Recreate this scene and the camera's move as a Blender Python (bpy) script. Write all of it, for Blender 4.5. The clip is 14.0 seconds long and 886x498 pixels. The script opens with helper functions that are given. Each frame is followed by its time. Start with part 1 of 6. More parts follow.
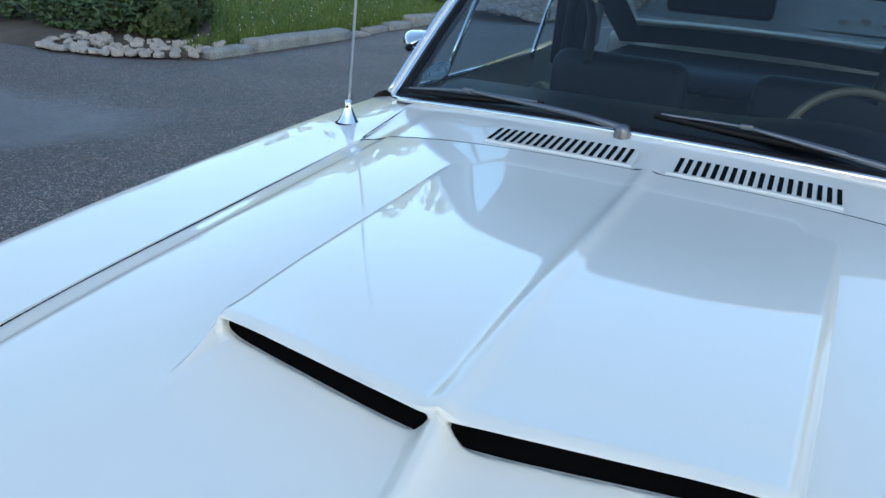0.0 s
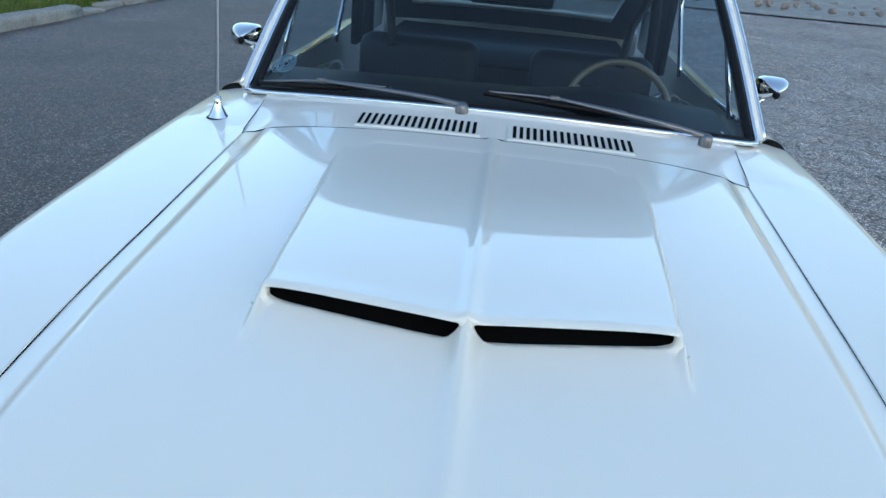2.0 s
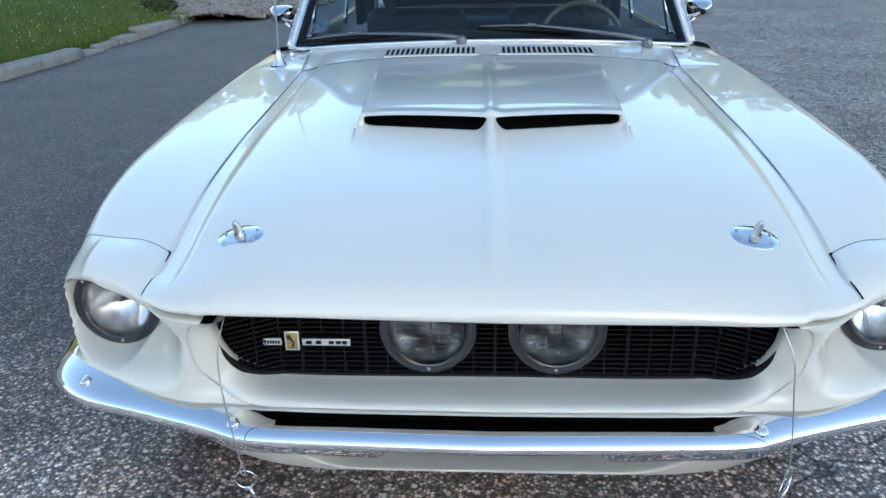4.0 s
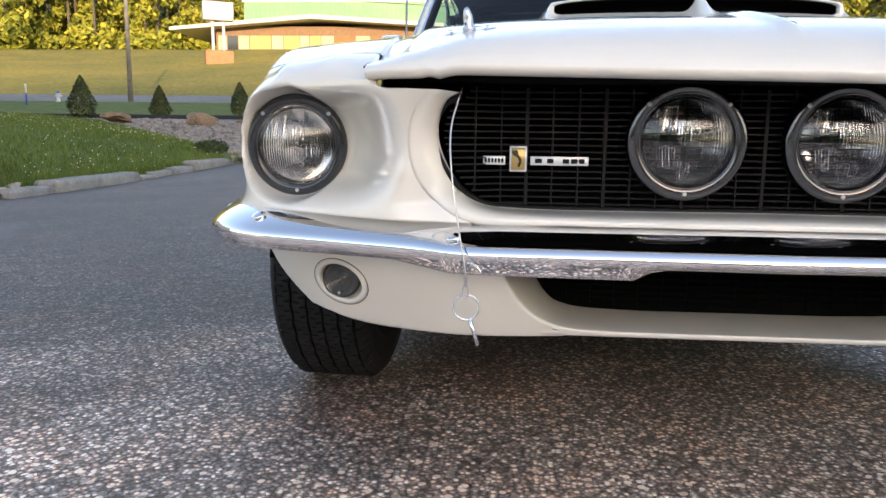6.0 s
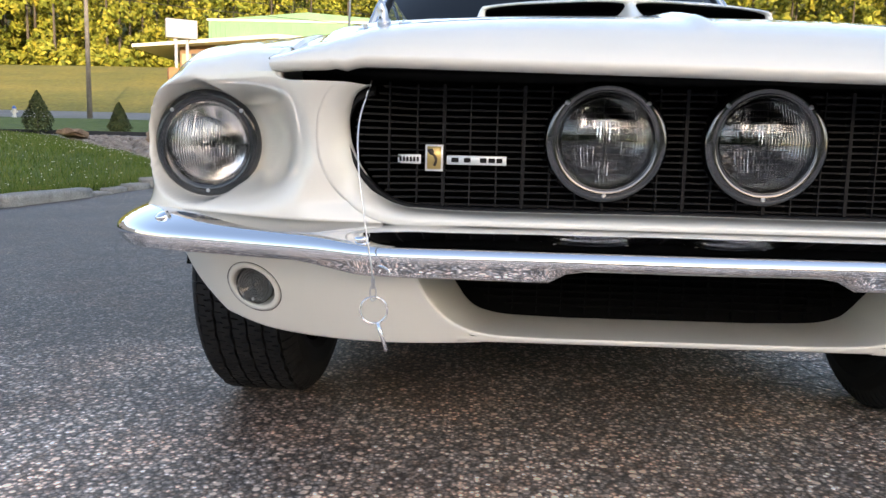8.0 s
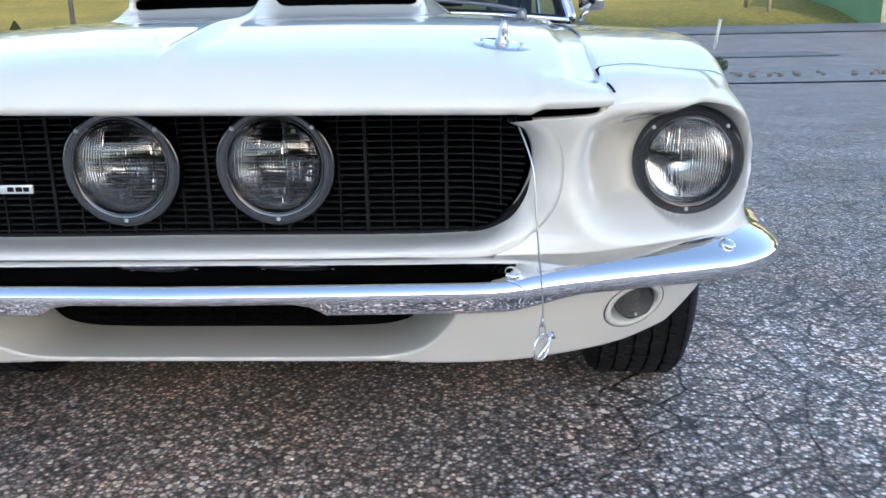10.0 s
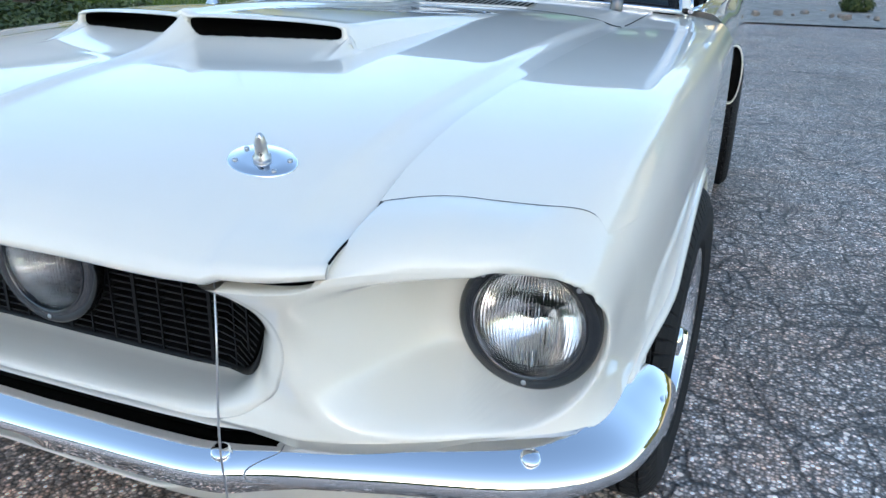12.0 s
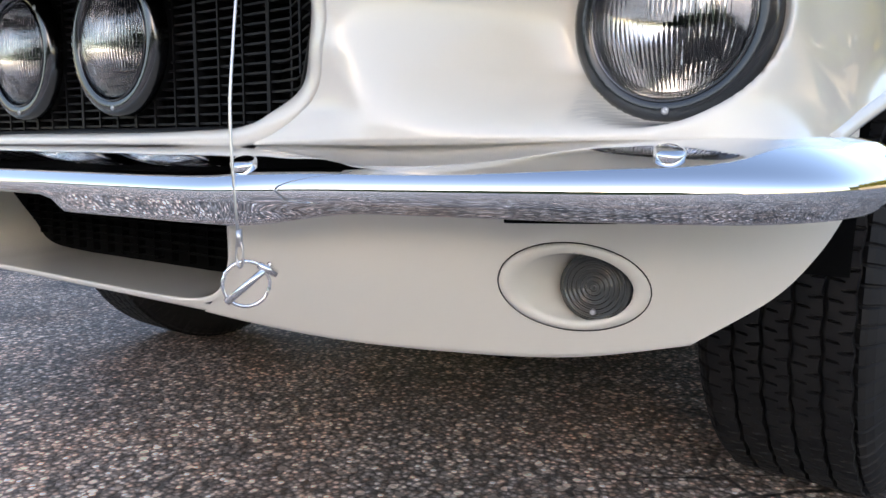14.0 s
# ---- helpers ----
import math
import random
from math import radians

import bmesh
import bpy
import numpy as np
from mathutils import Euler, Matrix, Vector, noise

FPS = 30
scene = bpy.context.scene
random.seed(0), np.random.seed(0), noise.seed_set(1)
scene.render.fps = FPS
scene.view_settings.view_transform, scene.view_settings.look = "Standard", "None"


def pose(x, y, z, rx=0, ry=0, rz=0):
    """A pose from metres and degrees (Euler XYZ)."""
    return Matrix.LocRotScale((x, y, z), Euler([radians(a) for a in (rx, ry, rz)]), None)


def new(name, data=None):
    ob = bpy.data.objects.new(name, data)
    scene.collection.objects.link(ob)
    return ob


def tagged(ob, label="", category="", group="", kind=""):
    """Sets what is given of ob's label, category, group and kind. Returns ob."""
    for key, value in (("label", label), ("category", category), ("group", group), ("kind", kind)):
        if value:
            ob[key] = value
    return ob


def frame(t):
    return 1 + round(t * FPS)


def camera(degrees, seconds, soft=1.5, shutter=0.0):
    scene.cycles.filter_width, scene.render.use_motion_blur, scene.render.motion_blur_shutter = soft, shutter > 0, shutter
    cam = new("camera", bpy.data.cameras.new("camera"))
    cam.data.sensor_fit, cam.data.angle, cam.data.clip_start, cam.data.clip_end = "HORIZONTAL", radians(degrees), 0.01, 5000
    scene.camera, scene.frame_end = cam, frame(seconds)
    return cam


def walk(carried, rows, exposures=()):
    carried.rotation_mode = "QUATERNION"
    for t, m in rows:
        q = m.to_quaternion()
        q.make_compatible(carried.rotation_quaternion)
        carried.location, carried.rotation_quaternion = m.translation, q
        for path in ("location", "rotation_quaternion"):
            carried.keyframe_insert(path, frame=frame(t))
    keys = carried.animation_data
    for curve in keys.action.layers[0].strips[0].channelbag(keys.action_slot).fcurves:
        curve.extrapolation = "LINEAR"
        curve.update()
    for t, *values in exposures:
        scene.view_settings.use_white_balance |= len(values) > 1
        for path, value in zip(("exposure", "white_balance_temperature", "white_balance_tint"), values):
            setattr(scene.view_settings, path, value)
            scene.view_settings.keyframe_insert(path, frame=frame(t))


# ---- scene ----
LENS = 61.46
PATH = [
    (0.0, 0.2224, 0.0074, 1.3361, 67.512, -4.450, 25.484),
    (0.5, 0.0705, -0.0004, 1.2200, 74.456, -6.858, 11.072),
    (1.0, 0.0282, -0.0365, 1.1932, 76.116, -7.099, 10.484),
    (1.5, 0.0167, -0.0904, 1.2708, 73.258, -6.377, 9.431),
    (2.0, 0.0140, -0.3582, 1.4244, 66.622, -4.854, 5.667),
    (2.5, 0.0436, -0.6711, 1.5037, 63.994, -1.782, 4.536),
    (2.7, 0.0261, -0.7710, 1.4893, 63.869, -0.816, 4.024),
    (4.8, -0.0604, -1.1516, 1.0485, 73.595, 1.141, 2.995),
    (5.0, -0.1177, -1.1297, 0.9688, 75.246, 0.842, 3.551),
    (5.5, -0.2564, -1.1093, 0.7619, 78.613, 0.165, 4.784),
    (6.0, -0.3941, -1.0903, 0.6521, 81.082, -0.713, 4.676),
    (6.5, -0.4382, -1.1029, 0.6573, 82.851, -1.661, 3.642),
    (7.0, -0.4608, -1.0396, 0.5786, 83.447, -1.936, 3.220),
    (7.5, -0.4426, -1.0279, 0.5643, 83.361, -1.790, 2.747),
    (8.0, -0.3180, -1.0416, 0.6175, 82.759, -1.389, 2.061),
    (8.5, -0.0980, -1.0373, 0.6655, 81.972, -0.418, 0.996),
    (9.0, 0.0925, -1.0242, 0.6676, 80.836, 0.755, -0.621),
    (9.2, 0.1647, -1.0217, 0.6634, 80.466, 1.340, -0.621),
    (11.3, 0.8774, -0.8812, 1.0318, 69.168, -1.318, 14.024),
    (11.5, 0.9450, -0.7916, 1.0321, 69.650, -1.286, 16.317),
    (12.0, 0.9557, -0.5848, 1.0131, 69.915, -1.433, 22.024),
    (12.5, 0.9833, -0.4587, 0.8088, 76.676, -2.234, 30.021),
    (13.0, 1.0119, -0.4464, 0.6453, 83.678, -0.614, 34.332),
    (13.5, 0.9937, -0.4295, 0.5071, 86.165, 0.248, 35.154),
    (14.0, 0.9801, -0.4342, 0.5097, 82.734, -0.484, 35.691),
]
SKY, SUN = 0.15, 2.0
EXPOSURES = [(0.0, 1.68, 6050, 9), (2.5, 1.69, 6150, 8), (5.0, 1.78, 6500, 13), (5.5, 1.84, 7000, 19), (6.5, 2.0, 7800, 22), (7.5, 2.02, 7700, 22), (8.0, 2.02, 7400, 20), (8.5, 2.04, 7000, 19), (9.0, 2.05, 6700, 18), (11.5, 1.90, 6300, 13), (12.5, 1.75, 6250, 10), (13.0, 1.60, 6400, 12), (13.5, 1.56, 6900, 18), (14.0, 1.88, 6950, 21)]
cam = camera(LENS, 14.0, soft=1.5)
walk(cam, [(t, pose(x, y, z, a, b, c)) for t, x, y, z, a, b, c in PATH], EXPOSURES)

# ---- world and sun ----
SUN_EL, SUN_AZ = radians(12.0), radians(160.0)      # azimuth clockwise from +y
world = bpy.data.worlds.new("sky")
scene.world = world
world.use_nodes = True
wn = world.node_tree
sky = wn.nodes.new("ShaderNodeTexSky")
sky.sky_type, sky.sun_disc = "NISHITA", False
sky.sun_elevation, sky.sun_rotation = SUN_EL, SUN_AZ
sky.air_density, sky.dust_density, sky.ozone_density = 1.0, 0.8, 1.2
wn.nodes["Background"].inputs["Strength"].default_value = SKY
wn.links.new(sky.outputs[0], wn.nodes["Background"].inputs["Color"])
sun_data = bpy.data.lights.new("sun", "SUN")
sun_data.energy, sun_data.angle, sun_data.color = SUN, radians(0.6), (1.0, 0.84, 0.56)
sun_dir = Vector((math.sin(SUN_AZ) * math.cos(SUN_EL), math.cos(SUN_AZ) * math.cos(SUN_EL), math.sin(SUN_EL)))
sun = new("sun", sun_data)
sun.rotation_mode = "QUATERNION"
sun.rotation_quaternion = sun_dir.to_track_quat("Z", "Y")

# ---- materials ----
def material(name, color=(0.5, 0.5, 0.5), rough=0.5, metal=0.0, **extra):
    m = bpy.data.materials.new(name)
    m.use_nodes = True
    b = m.node_tree.nodes["Principled BSDF"]
    b.inputs["Base Color"].default_value = (*color, 1)
    b.inputs["Roughness"].default_value = rough
    b.inputs["Metallic"].default_value = metal
    for key, value in extra.items():
        b.inputs[key.replace("_", " ")].default_value = value
    return m


def node(m, kind, **props):
    n = m.node_tree.nodes.new(kind)
    for key, value in props.items():
        if key in n.inputs:
            n.inputs[key].default_value = value
    return n


def wire(m, a, b):
    m.node_tree.links.new(a, b)


def coords(m, scale=(1, 1, 1), space="Object"):
    tc = m.node_tree.nodes.new("ShaderNodeTexCoord")
    mp = m.node_tree.nodes.new("ShaderNodeMapping")
    mp.inputs["Scale"].default_value = scale
    wire(m, tc.outputs[space], mp.inputs[0])
    return mp.outputs[0]


def ramp(m, src, stops):
    r = m.node_tree.nodes.new("ShaderNodeValToRGB")
    while len(r.color_ramp.elements) < len(stops):
        r.color_ramp.elements.new(0.5)
    for e, (p, c) in zip(r.color_ramp.elements, stops):
        e.position, e.color = p, (*c, 1) if len(c) == 3 else c
    wire(m, src, r.inputs[0])
    return r.outputs[0]


def noise_of(m, vec, scale, detail=4.0, rough=0.55):
    n = m.node_tree.nodes.new("ShaderNodeTexNoise")
    n.inputs["Scale"].default_value, n.inputs["Detail"].default_value, n.inputs["Roughness"].default_value = scale, detail, rough
    wire(m, vec, n.inputs["Vector"])
    return n.outputs["Fac"]


def voronoi_of(m, vec, scale, feature="F1", randomness=1.0):
    n = m.node_tree.nodes.new("ShaderNodeTexVoronoi")
    n.feature = feature
    n.inputs["Scale"].default_value, n.inputs["Randomness"].default_value = scale, randomness
    wire(m, vec, n.inputs["Vector"])
    return n


def mix(m, fac, a, b, blend="MIX"):
    n = m.node_tree.nodes.new("ShaderNodeMix")
    n.data_type, n.blend_type = "RGBA", blend
    for value, slot in ((fac, n.inputs[0]), (a, n.inputs[6]), (b, n.inputs[7])):
        if isinstance(value, (int, float)):
            slot.default_value = value
        elif isinstance(value, tuple):
            slot.default_value = (*value, 1)
        else:
            wire(m, value, slot)
    return n.outputs[2]


def maths(m, op, a, b=0.0):
    n = m.node_tree.nodes.new("ShaderNodeMath")
    n.operation = op
    for value, slot in ((a, n.inputs[0]), (b, n.inputs[1])):
        if isinstance(value, (int, float)):
            slot.default_value = value
        else:
            wire(m, value, slot)
    return n.outputs[0]


def base_of(m, color=None, rough=None, bump=None, strength=0.3, distance=0.01):
    b = m.node_tree.nodes["Principled BSDF"]
    if color is not None:
        wire(m, color, b.inputs["Base Color"])
    if rough is not None:
        wire(m, rough, b.inputs["Roughness"])
    if bump is not None:
        n = m.node_tree.nodes.new("ShaderNodeBump")
        n.inputs["Strength"].default_value, n.inputs["Distance"].default_value = strength, distance
        wire(m, bump, n.inputs["Height"])
        wire(m, n.outputs[0], b.inputs["Normal"])
    return m


# white car enamel with clear coat and a faint orange peel
PAINT = material("white_enamel", (0.80, 0.765, 0.68), 0.32, Coat_Weight=1.0, Coat_Roughness=0.02, Coat_IOR=1.5)
v = coords(PAINT)
base_of(PAINT, ramp(PAINT, noise_of(PAINT, v, 2.5, 3), [(0.3, (0.79, 0.755, 0.67)), (0.7, (0.815, 0.785, 0.705))]), None, noise_of(PAINT, v, 260, 2), 0.012, 0.001)
CHROME = material("chrome", (0.84, 0.85, 0.87), 0.035, 1.0)
v = coords(CHROME)
base_of(CHROME, None, ramp(CHROME, noise_of(CHROME, v, 30, 4), [(0.45, (0.012,) * 3), (0.85, (0.045,) * 3)]), noise_of(CHROME, v, 9, 2), 0.006, 0.002)
WIPER = material("dull_wiper_steel", (0.20, 0.20, 0.21), 0.38, 1.0)
STEEL = material("brushed_steel", (0.55, 0.55, 0.56), 0.28, 1.0)
DARK_RING = material("grey_painted_ring", (0.022, 0.026, 0.031), 0.20, 0.3, Coat_Weight=0.6, Coat_Roughness=0.08)
GREY_RING = material("grey_metal_ring", (0.12, 0.123, 0.13), 0.17, 1.0)
BLACK = material("satin_black", (0.008, 0.008, 0.008), 0.45, Specular_IOR_Level=0.17)
v = coords(BLACK)
base_of(BLACK, ramp(BLACK, noise_of(BLACK, v, 60, 3), [(0.3, (0.006, 0.006, 0.007)), (0.75, (0.011, 0.011, 0.012))]))
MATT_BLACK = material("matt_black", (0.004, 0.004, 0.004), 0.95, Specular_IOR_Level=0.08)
VINYL = material("black_vinyl", (0.014, 0.015, 0.018), 0.5)
v = coords(VINYL)
base_of(VINYL, None, None, noise_of(VINYL, v, 300, 2), 0.15, 0.001)
RUBBER = material("tyre_rubber", (0.022, 0.022, 0.023), 0.68, Specular_IOR_Level=0.3)
v = coords(RUBBER)
base_of(RUBBER, ramp(RUBBER, noise_of(RUBBER, v, 22, 5), [(0.3, (0.006, 0.006, 0.007)), (0.72, (0.013, 0.013, 0.013))]), None, noise_of(RUBBER, v, 240, 3), 0.25, 0.001)
WOOD = material("varnished_wood", (0.46, 0.30, 0.17), 0.25, Coat_Weight=0.7)
GOLD = material("gold_enamel", (0.50, 0.36, 0.14), 0.3, 0.6)
BROWN = material("brown_enamel", (0.05, 0.03, 0.018), 0.4)
WHITE_PLATE = material("silver_white_plate", (0.72, 0.74, 0.74), 0.3, 0.3)


def glass(name, tint, clear, ior=1.5):
    """A thin pane: clear lets that share of light through, tinted; the rest shines as dark glass."""
    m = bpy.data.materials.new(name)
    m.use_nodes = True
    nt = m.node_tree
    nt.nodes.clear()
    out, tr = nt.nodes.new("ShaderNodeOutputMaterial"), nt.nodes.new("ShaderNodeBsdfTransparent")
    gl, mx, fr = nt.nodes.new("ShaderNodeBsdfGlossy"), nt.nodes.new("ShaderNodeMixShader"), nt.nodes.new("ShaderNodeFresnel")
    tr.inputs[0].default_value = (*(c * clear for c in tint), 1)
    gl.inputs[0].default_value, gl.inputs["Roughness"].default_value, fr.inputs[0].default_value = (1, 1, 1, 1), 0.01, ior
    nt.links.new(fr.outputs[0], mx.inputs[0])
    nt.links.new(tr.outputs[0], mx.inputs[1])
    nt.links.new(gl.outputs[0], mx.inputs[2])
    nt.links.new(mx.outputs[0], out.inputs[0])
    return m


GLASS = glass("tinted_windscreen_glass", (0.50, 0.64, 0.72), 0.78, 1.48)
SIDE_GLASS = glass("side_window_glass", (0.72, 0.82, 0.82), 0.85, 1.42)
LENS_GLASS = bpy.data.materials.new("ribbed_lens_glass")
LENS_GLASS.use_nodes = True
LENS_GLASS.node_tree.nodes.clear()
_g, _o = LENS_GLASS.node_tree.nodes.new("ShaderNodeBsdfGlass"), LENS_GLASS.node_tree.nodes.new("ShaderNodeOutputMaterial")
_g.inputs["Roughness"].default_value, _g.inputs["IOR"].default_value = 0.0, 1.48
LENS_GLASS.node_tree.links.new(_g.outputs[0], _o.inputs[0])
SILVER = material("silvered_reflector", (0.93, 0.93, 0.93), 0.12, 1.0)

# ground: asphalt with pale chippings, worn patches and, towards +x, a net of cracks
ASPHALT = material("asphalt", (0.06, 0.06, 0.06), 0.62)
v = coords(ASPHALT)
sep = ASPHALT.node_tree.nodes.new("ShaderNodeSeparateXYZ")
wire(ASPHALT, v, sep.inputs[0])
stone = voronoi_of(ASPHALT, v, 98)
tone = ASPHALT.node_tree.nodes.new("ShaderNodeSeparateXYZ")
wire(ASPHALT, stone.outputs["Color"], tone.inputs[0])
chips = ramp(ASPHALT, tone.outputs[0], [(0.0, (0.13, 0.122, 0.115)), (0.35, (0.20, 0.188, 0.178)), (0.60, (0.30, 0.283, 0.268)), (0.82, (0.46, 0.437, 0.415)), (1.0, (0.85, 0.82, 0.79))])
hue = ramp(ASPHALT, tone.outputs[1], [(0.0, (1.16, 0.96, 0.84)), (0.5, (1.02, 0.99, 0.96)), (1.0, (0.96, 0.99, 1.04))])
col = mix(ASPHALT, 1.0, chips, hue, "MULTIPLY")
gap = ramp(ASPHALT, stone.outputs["Distance"], [(0.24, (1.25,) * 3), (0.60, (0.30,) * 3)])
col = mix(ASPHALT, 1.0, col, gap, "MULTIPLY")
grit = ramp(ASPHALT, noise_of(ASPHALT, v, 420, 2), [(0.35, (0.70,) * 3), (0.68, (1.30,) * 3)])
col = mix(ASPHALT, 1.0, col, grit, "MULTIPLY")
large = voronoi_of(ASPHALT, v, 42)                                      # scattered larger stones, pale and dark
pick = ASPHALT.node_tree.nodes.new("ShaderNodeSeparateXYZ")
wire(ASPHALT, large.outputs["Color"], pick.inputs[0])
near = ramp(ASPHALT, large.outputs["Distance"], [(0.30, (1,) * 3), (0.38, (0,) * 3)])
pale = maths(ASPHALT, "MULTIPLY", near, ramp(ASPHALT, pick.outputs[0], [(0.60, (0,) * 3), (0.66, (0.60,) * 3), (1.0, (0.9,) * 3)]))
dark = maths(ASPHALT, "MULTIPLY", near, ramp(ASPHALT, pick.outputs[1], [(0.58, (0,) * 3), (0.64, (0.75,) * 3)]))
col = mix(ASPHALT, pale, col, (0.68, 0.62, 0.56))
col = mix(ASPHALT, dark, col, (0.07, 0.064, 0.06))
fine = ramp(ASPHALT, noise_of(ASPHALT, v, 9, 5), [(0.32, (0.80, 0.79, 0.78)), (0.70, (1.22, 1.20, 1.18))])
col = mix(ASPHALT, 1.0, col, fine, "MULTIPLY")
wear = ramp(ASPHALT, noise_of(ASPHALT, v, 0.8, 6), [(0.34, (1.02, 0.97, 0.93)), (0.66, (1.52, 1.50, 1.50))])
col = mix(ASPHALT, 1.0, col, wear, "MULTIPLY")
# brown tint where leaves have rotted
stain = ramp(ASPHALT, noise_of(ASPHALT, v, 3.2, 4), [(0.44, (1, 1, 1)), (0.70, (1.10, 0.93, 0.82))])
col = mix(ASPHALT, 1.0, col, stain, "MULTIPLY")
# tone by position: worn front paler, lawn side darker, brightness differences painted in
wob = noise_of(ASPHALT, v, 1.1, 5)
yard_tone = maths(ASPHALT, "ADD", maths(ASPHALT, "MULTIPLY", sep.outputs[1], 0.30), maths(ASPHALT, "MULTIPLY", wob, 1.2))
yard_tone = ramp(ASPHALT, yard_tone, [(0.35, (1.80, 1.67, 1.57)), (0.55, (1.40, 1.30, 1.22)), (0.98, (0.32, 0.30, 0.292))])
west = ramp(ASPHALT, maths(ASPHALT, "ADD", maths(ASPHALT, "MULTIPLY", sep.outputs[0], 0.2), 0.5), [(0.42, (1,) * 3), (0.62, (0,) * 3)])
col = mix(ASPHALT, west, col, mix(ASPHALT, 1.0, col, yard_tone, "MULTIPLY"))
# brightness painted in below and ahead of the nose, where little light falls
nose_lift = maths(ASPHALT, "ADD", maths(ASPHALT, "MULTIPLY", sep.outputs[1], 0.4), maths(ASPHALT, "MULTIPLY", wob, 0.5))
col = mix(ASPHALT, 1.0, col, ramp(ASPHALT, nose_lift, [(0.48, (1.48, 1.46, 1.44)), (0.95, (1.10, 1.10, 1.10))]), "MULTIPLY")
# a net of cracks towards +x
warp = node(ASPHALT, "ShaderNodeVectorMath")
warp.operation = "MULTIPLY_ADD"
nz = ASPHALT.node_tree.nodes.new("ShaderNodeTexNoise")
nz.inputs["Scale"].default_value, nz.inputs["Detail"].default_value = 7.0, 5.0
wire(ASPHALT, v, nz.inputs["Vector"])
wire(ASPHALT, nz.outputs["Color"], warp.inputs[0])
warp.inputs[1].default_value = (0.075, 0.075, 0.0)
wire(ASPHALT, v, warp.inputs[2])
net = voronoi_of(ASPHALT, warp.outputs[0], 6.6, "DISTANCE_TO_EDGE").outputs["Distance"]
net = ramp(ASPHALT, net, [(0.0, (1,) * 3), (0.016, (0.9,) * 3), (0.040, (0,) * 3)])
wide = voronoi_of(ASPHALT, warp.outputs[0], 2.1, "DISTANCE_TO_EDGE").outputs["Distance"]
wide = ramp(ASPHALT, wide, [(0.0, (0.9,) * 3), (0.005, (0.7,) * 3), (0.010, (0,) * 3)])
fade = ramp(ASPHALT, noise_of(ASPHALT, v, 2.3, 3), [(0.36, (0.50,) * 3), (0.58, (1,) * 3)])
where = maths(ASPHALT, "ADD", sep.outputs[0], maths(ASPHALT, "MULTIPLY", noise_of(ASPHALT, v, 0.9, 3), 1.0))
where = ramp(ASPHALT, maths(ASPHALT, "MULTIPLY", where, 0.25), [(0.20, (0,) * 3), (0.30, (1,) * 3)])
crack = mix(ASPHALT, 1.0, mix(ASPHALT, 1.0, net, fade, "MULTIPLY"), wide, "LIGHTEN")
crack = mix(ASPHALT, 1.0, crack, where, "MULTIPLY")
col = mix(ASPHALT, where, col, mix(ASPHALT, 1.0, col, (1.02, 1.03, 1.06), "MULTIPLY"))             # the cracked side is older and greyer
col = mix(ASPHALT, maths(ASPHALT, "MULTIPLY", crack, 0.88), col, (0.016, 0.016, 0.017))
# a smooth sealed patch by the lawn
px_ = maths(ASPHALT, "ADD", sep.outputs[0], maths(ASPHALT, "MULTIPLY", wob, 2.0))
py_ = maths(ASPHALT, "ADD", sep.outputs[1], maths(ASPHALT, "MULTIPLY", wob, -1.6))
in_x = ramp(ASPHALT, maths(ASPHALT, "MULTIPLY", maths(ASPHALT, "ADD", px_, 6.0), 0.125), [(0.32, (1,) * 3), (0.40, (0,) * 3)])
in_y = ramp(ASPHALT, maths(ASPHALT, "MULTIPLY", maths(ASPHALT, "ADD", py_, 2.0), 0.1), [(0.22, (0,) * 3), (0.30, (1,) * 3), (0.52, (1,) * 3), (0.58, (0,) * 3)])
patch = maths(ASPHALT, "MULTIPLY", in_x, in_y)
sealed = ramp(ASPHALT, noise_of(ASPHALT, v, 5, 8, 0.7), [(0.3, (0.085, 0.09, 0.10)), (0.7, (0.15, 0.158, 0.172))])
col = mix(ASPHALT, maths(ASPHALT, "MULTIPLY", patch, 0.66), col, sealed)
height = maths(ASPHALT, "SUBTRACT", maths(ASPHALT, "MULTIPLY", stone.outputs["Distance"], -1.0), maths(ASPHALT, "MULTIPLY", crack, 2.0))
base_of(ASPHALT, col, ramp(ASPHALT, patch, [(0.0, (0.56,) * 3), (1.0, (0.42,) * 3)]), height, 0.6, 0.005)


def mottled(name, scale, dark, light, rough=0.9, bump=0.4, dist=0.02, fine=60):
    m = material(name, dark, rough)
    v = coords(m)
    a = ramp(m, noise_of(m, v, scale, 7, 0.65), [(0.3, dark), (0.7, light)])
    k = ramp(m, noise_of(m, v, fine, 4), [(0.3, (0.65,) * 3), (0.7, (1.3,) * 3)])
    return base_of(m, mix(m, 1.0, a, k, "MULTIPLY"), None, noise_of(m, v, fine, 4), bump, dist)


CONCRETE = mottled("weathered_concrete", 4, (0.20, 0.19, 0.175), (0.36, 0.35, 0.32))
SOIL = mottled("brown_soil", 2, (0.05, 0.036, 0.024), (0.10, 0.075, 0.05))
TURF = mottled("lawn_turf", 1.2, (0.060, 0.098, 0.018), (0.125, 0.175, 0.036), 0.95, 0.8, 0.05, 30)
HILL = mottled("hillside_grass", 0.12, (0.120, 0.125, 0.022), (0.26, 0.205, 0.034), 0.95, 0.6, 0.2, 3)
ROADWAY = mottled("pale_road", 0.5, (0.16, 0.155, 0.15), (0.24, 0.235, 0.225), 0.9, 0.2, 0.02, 30)
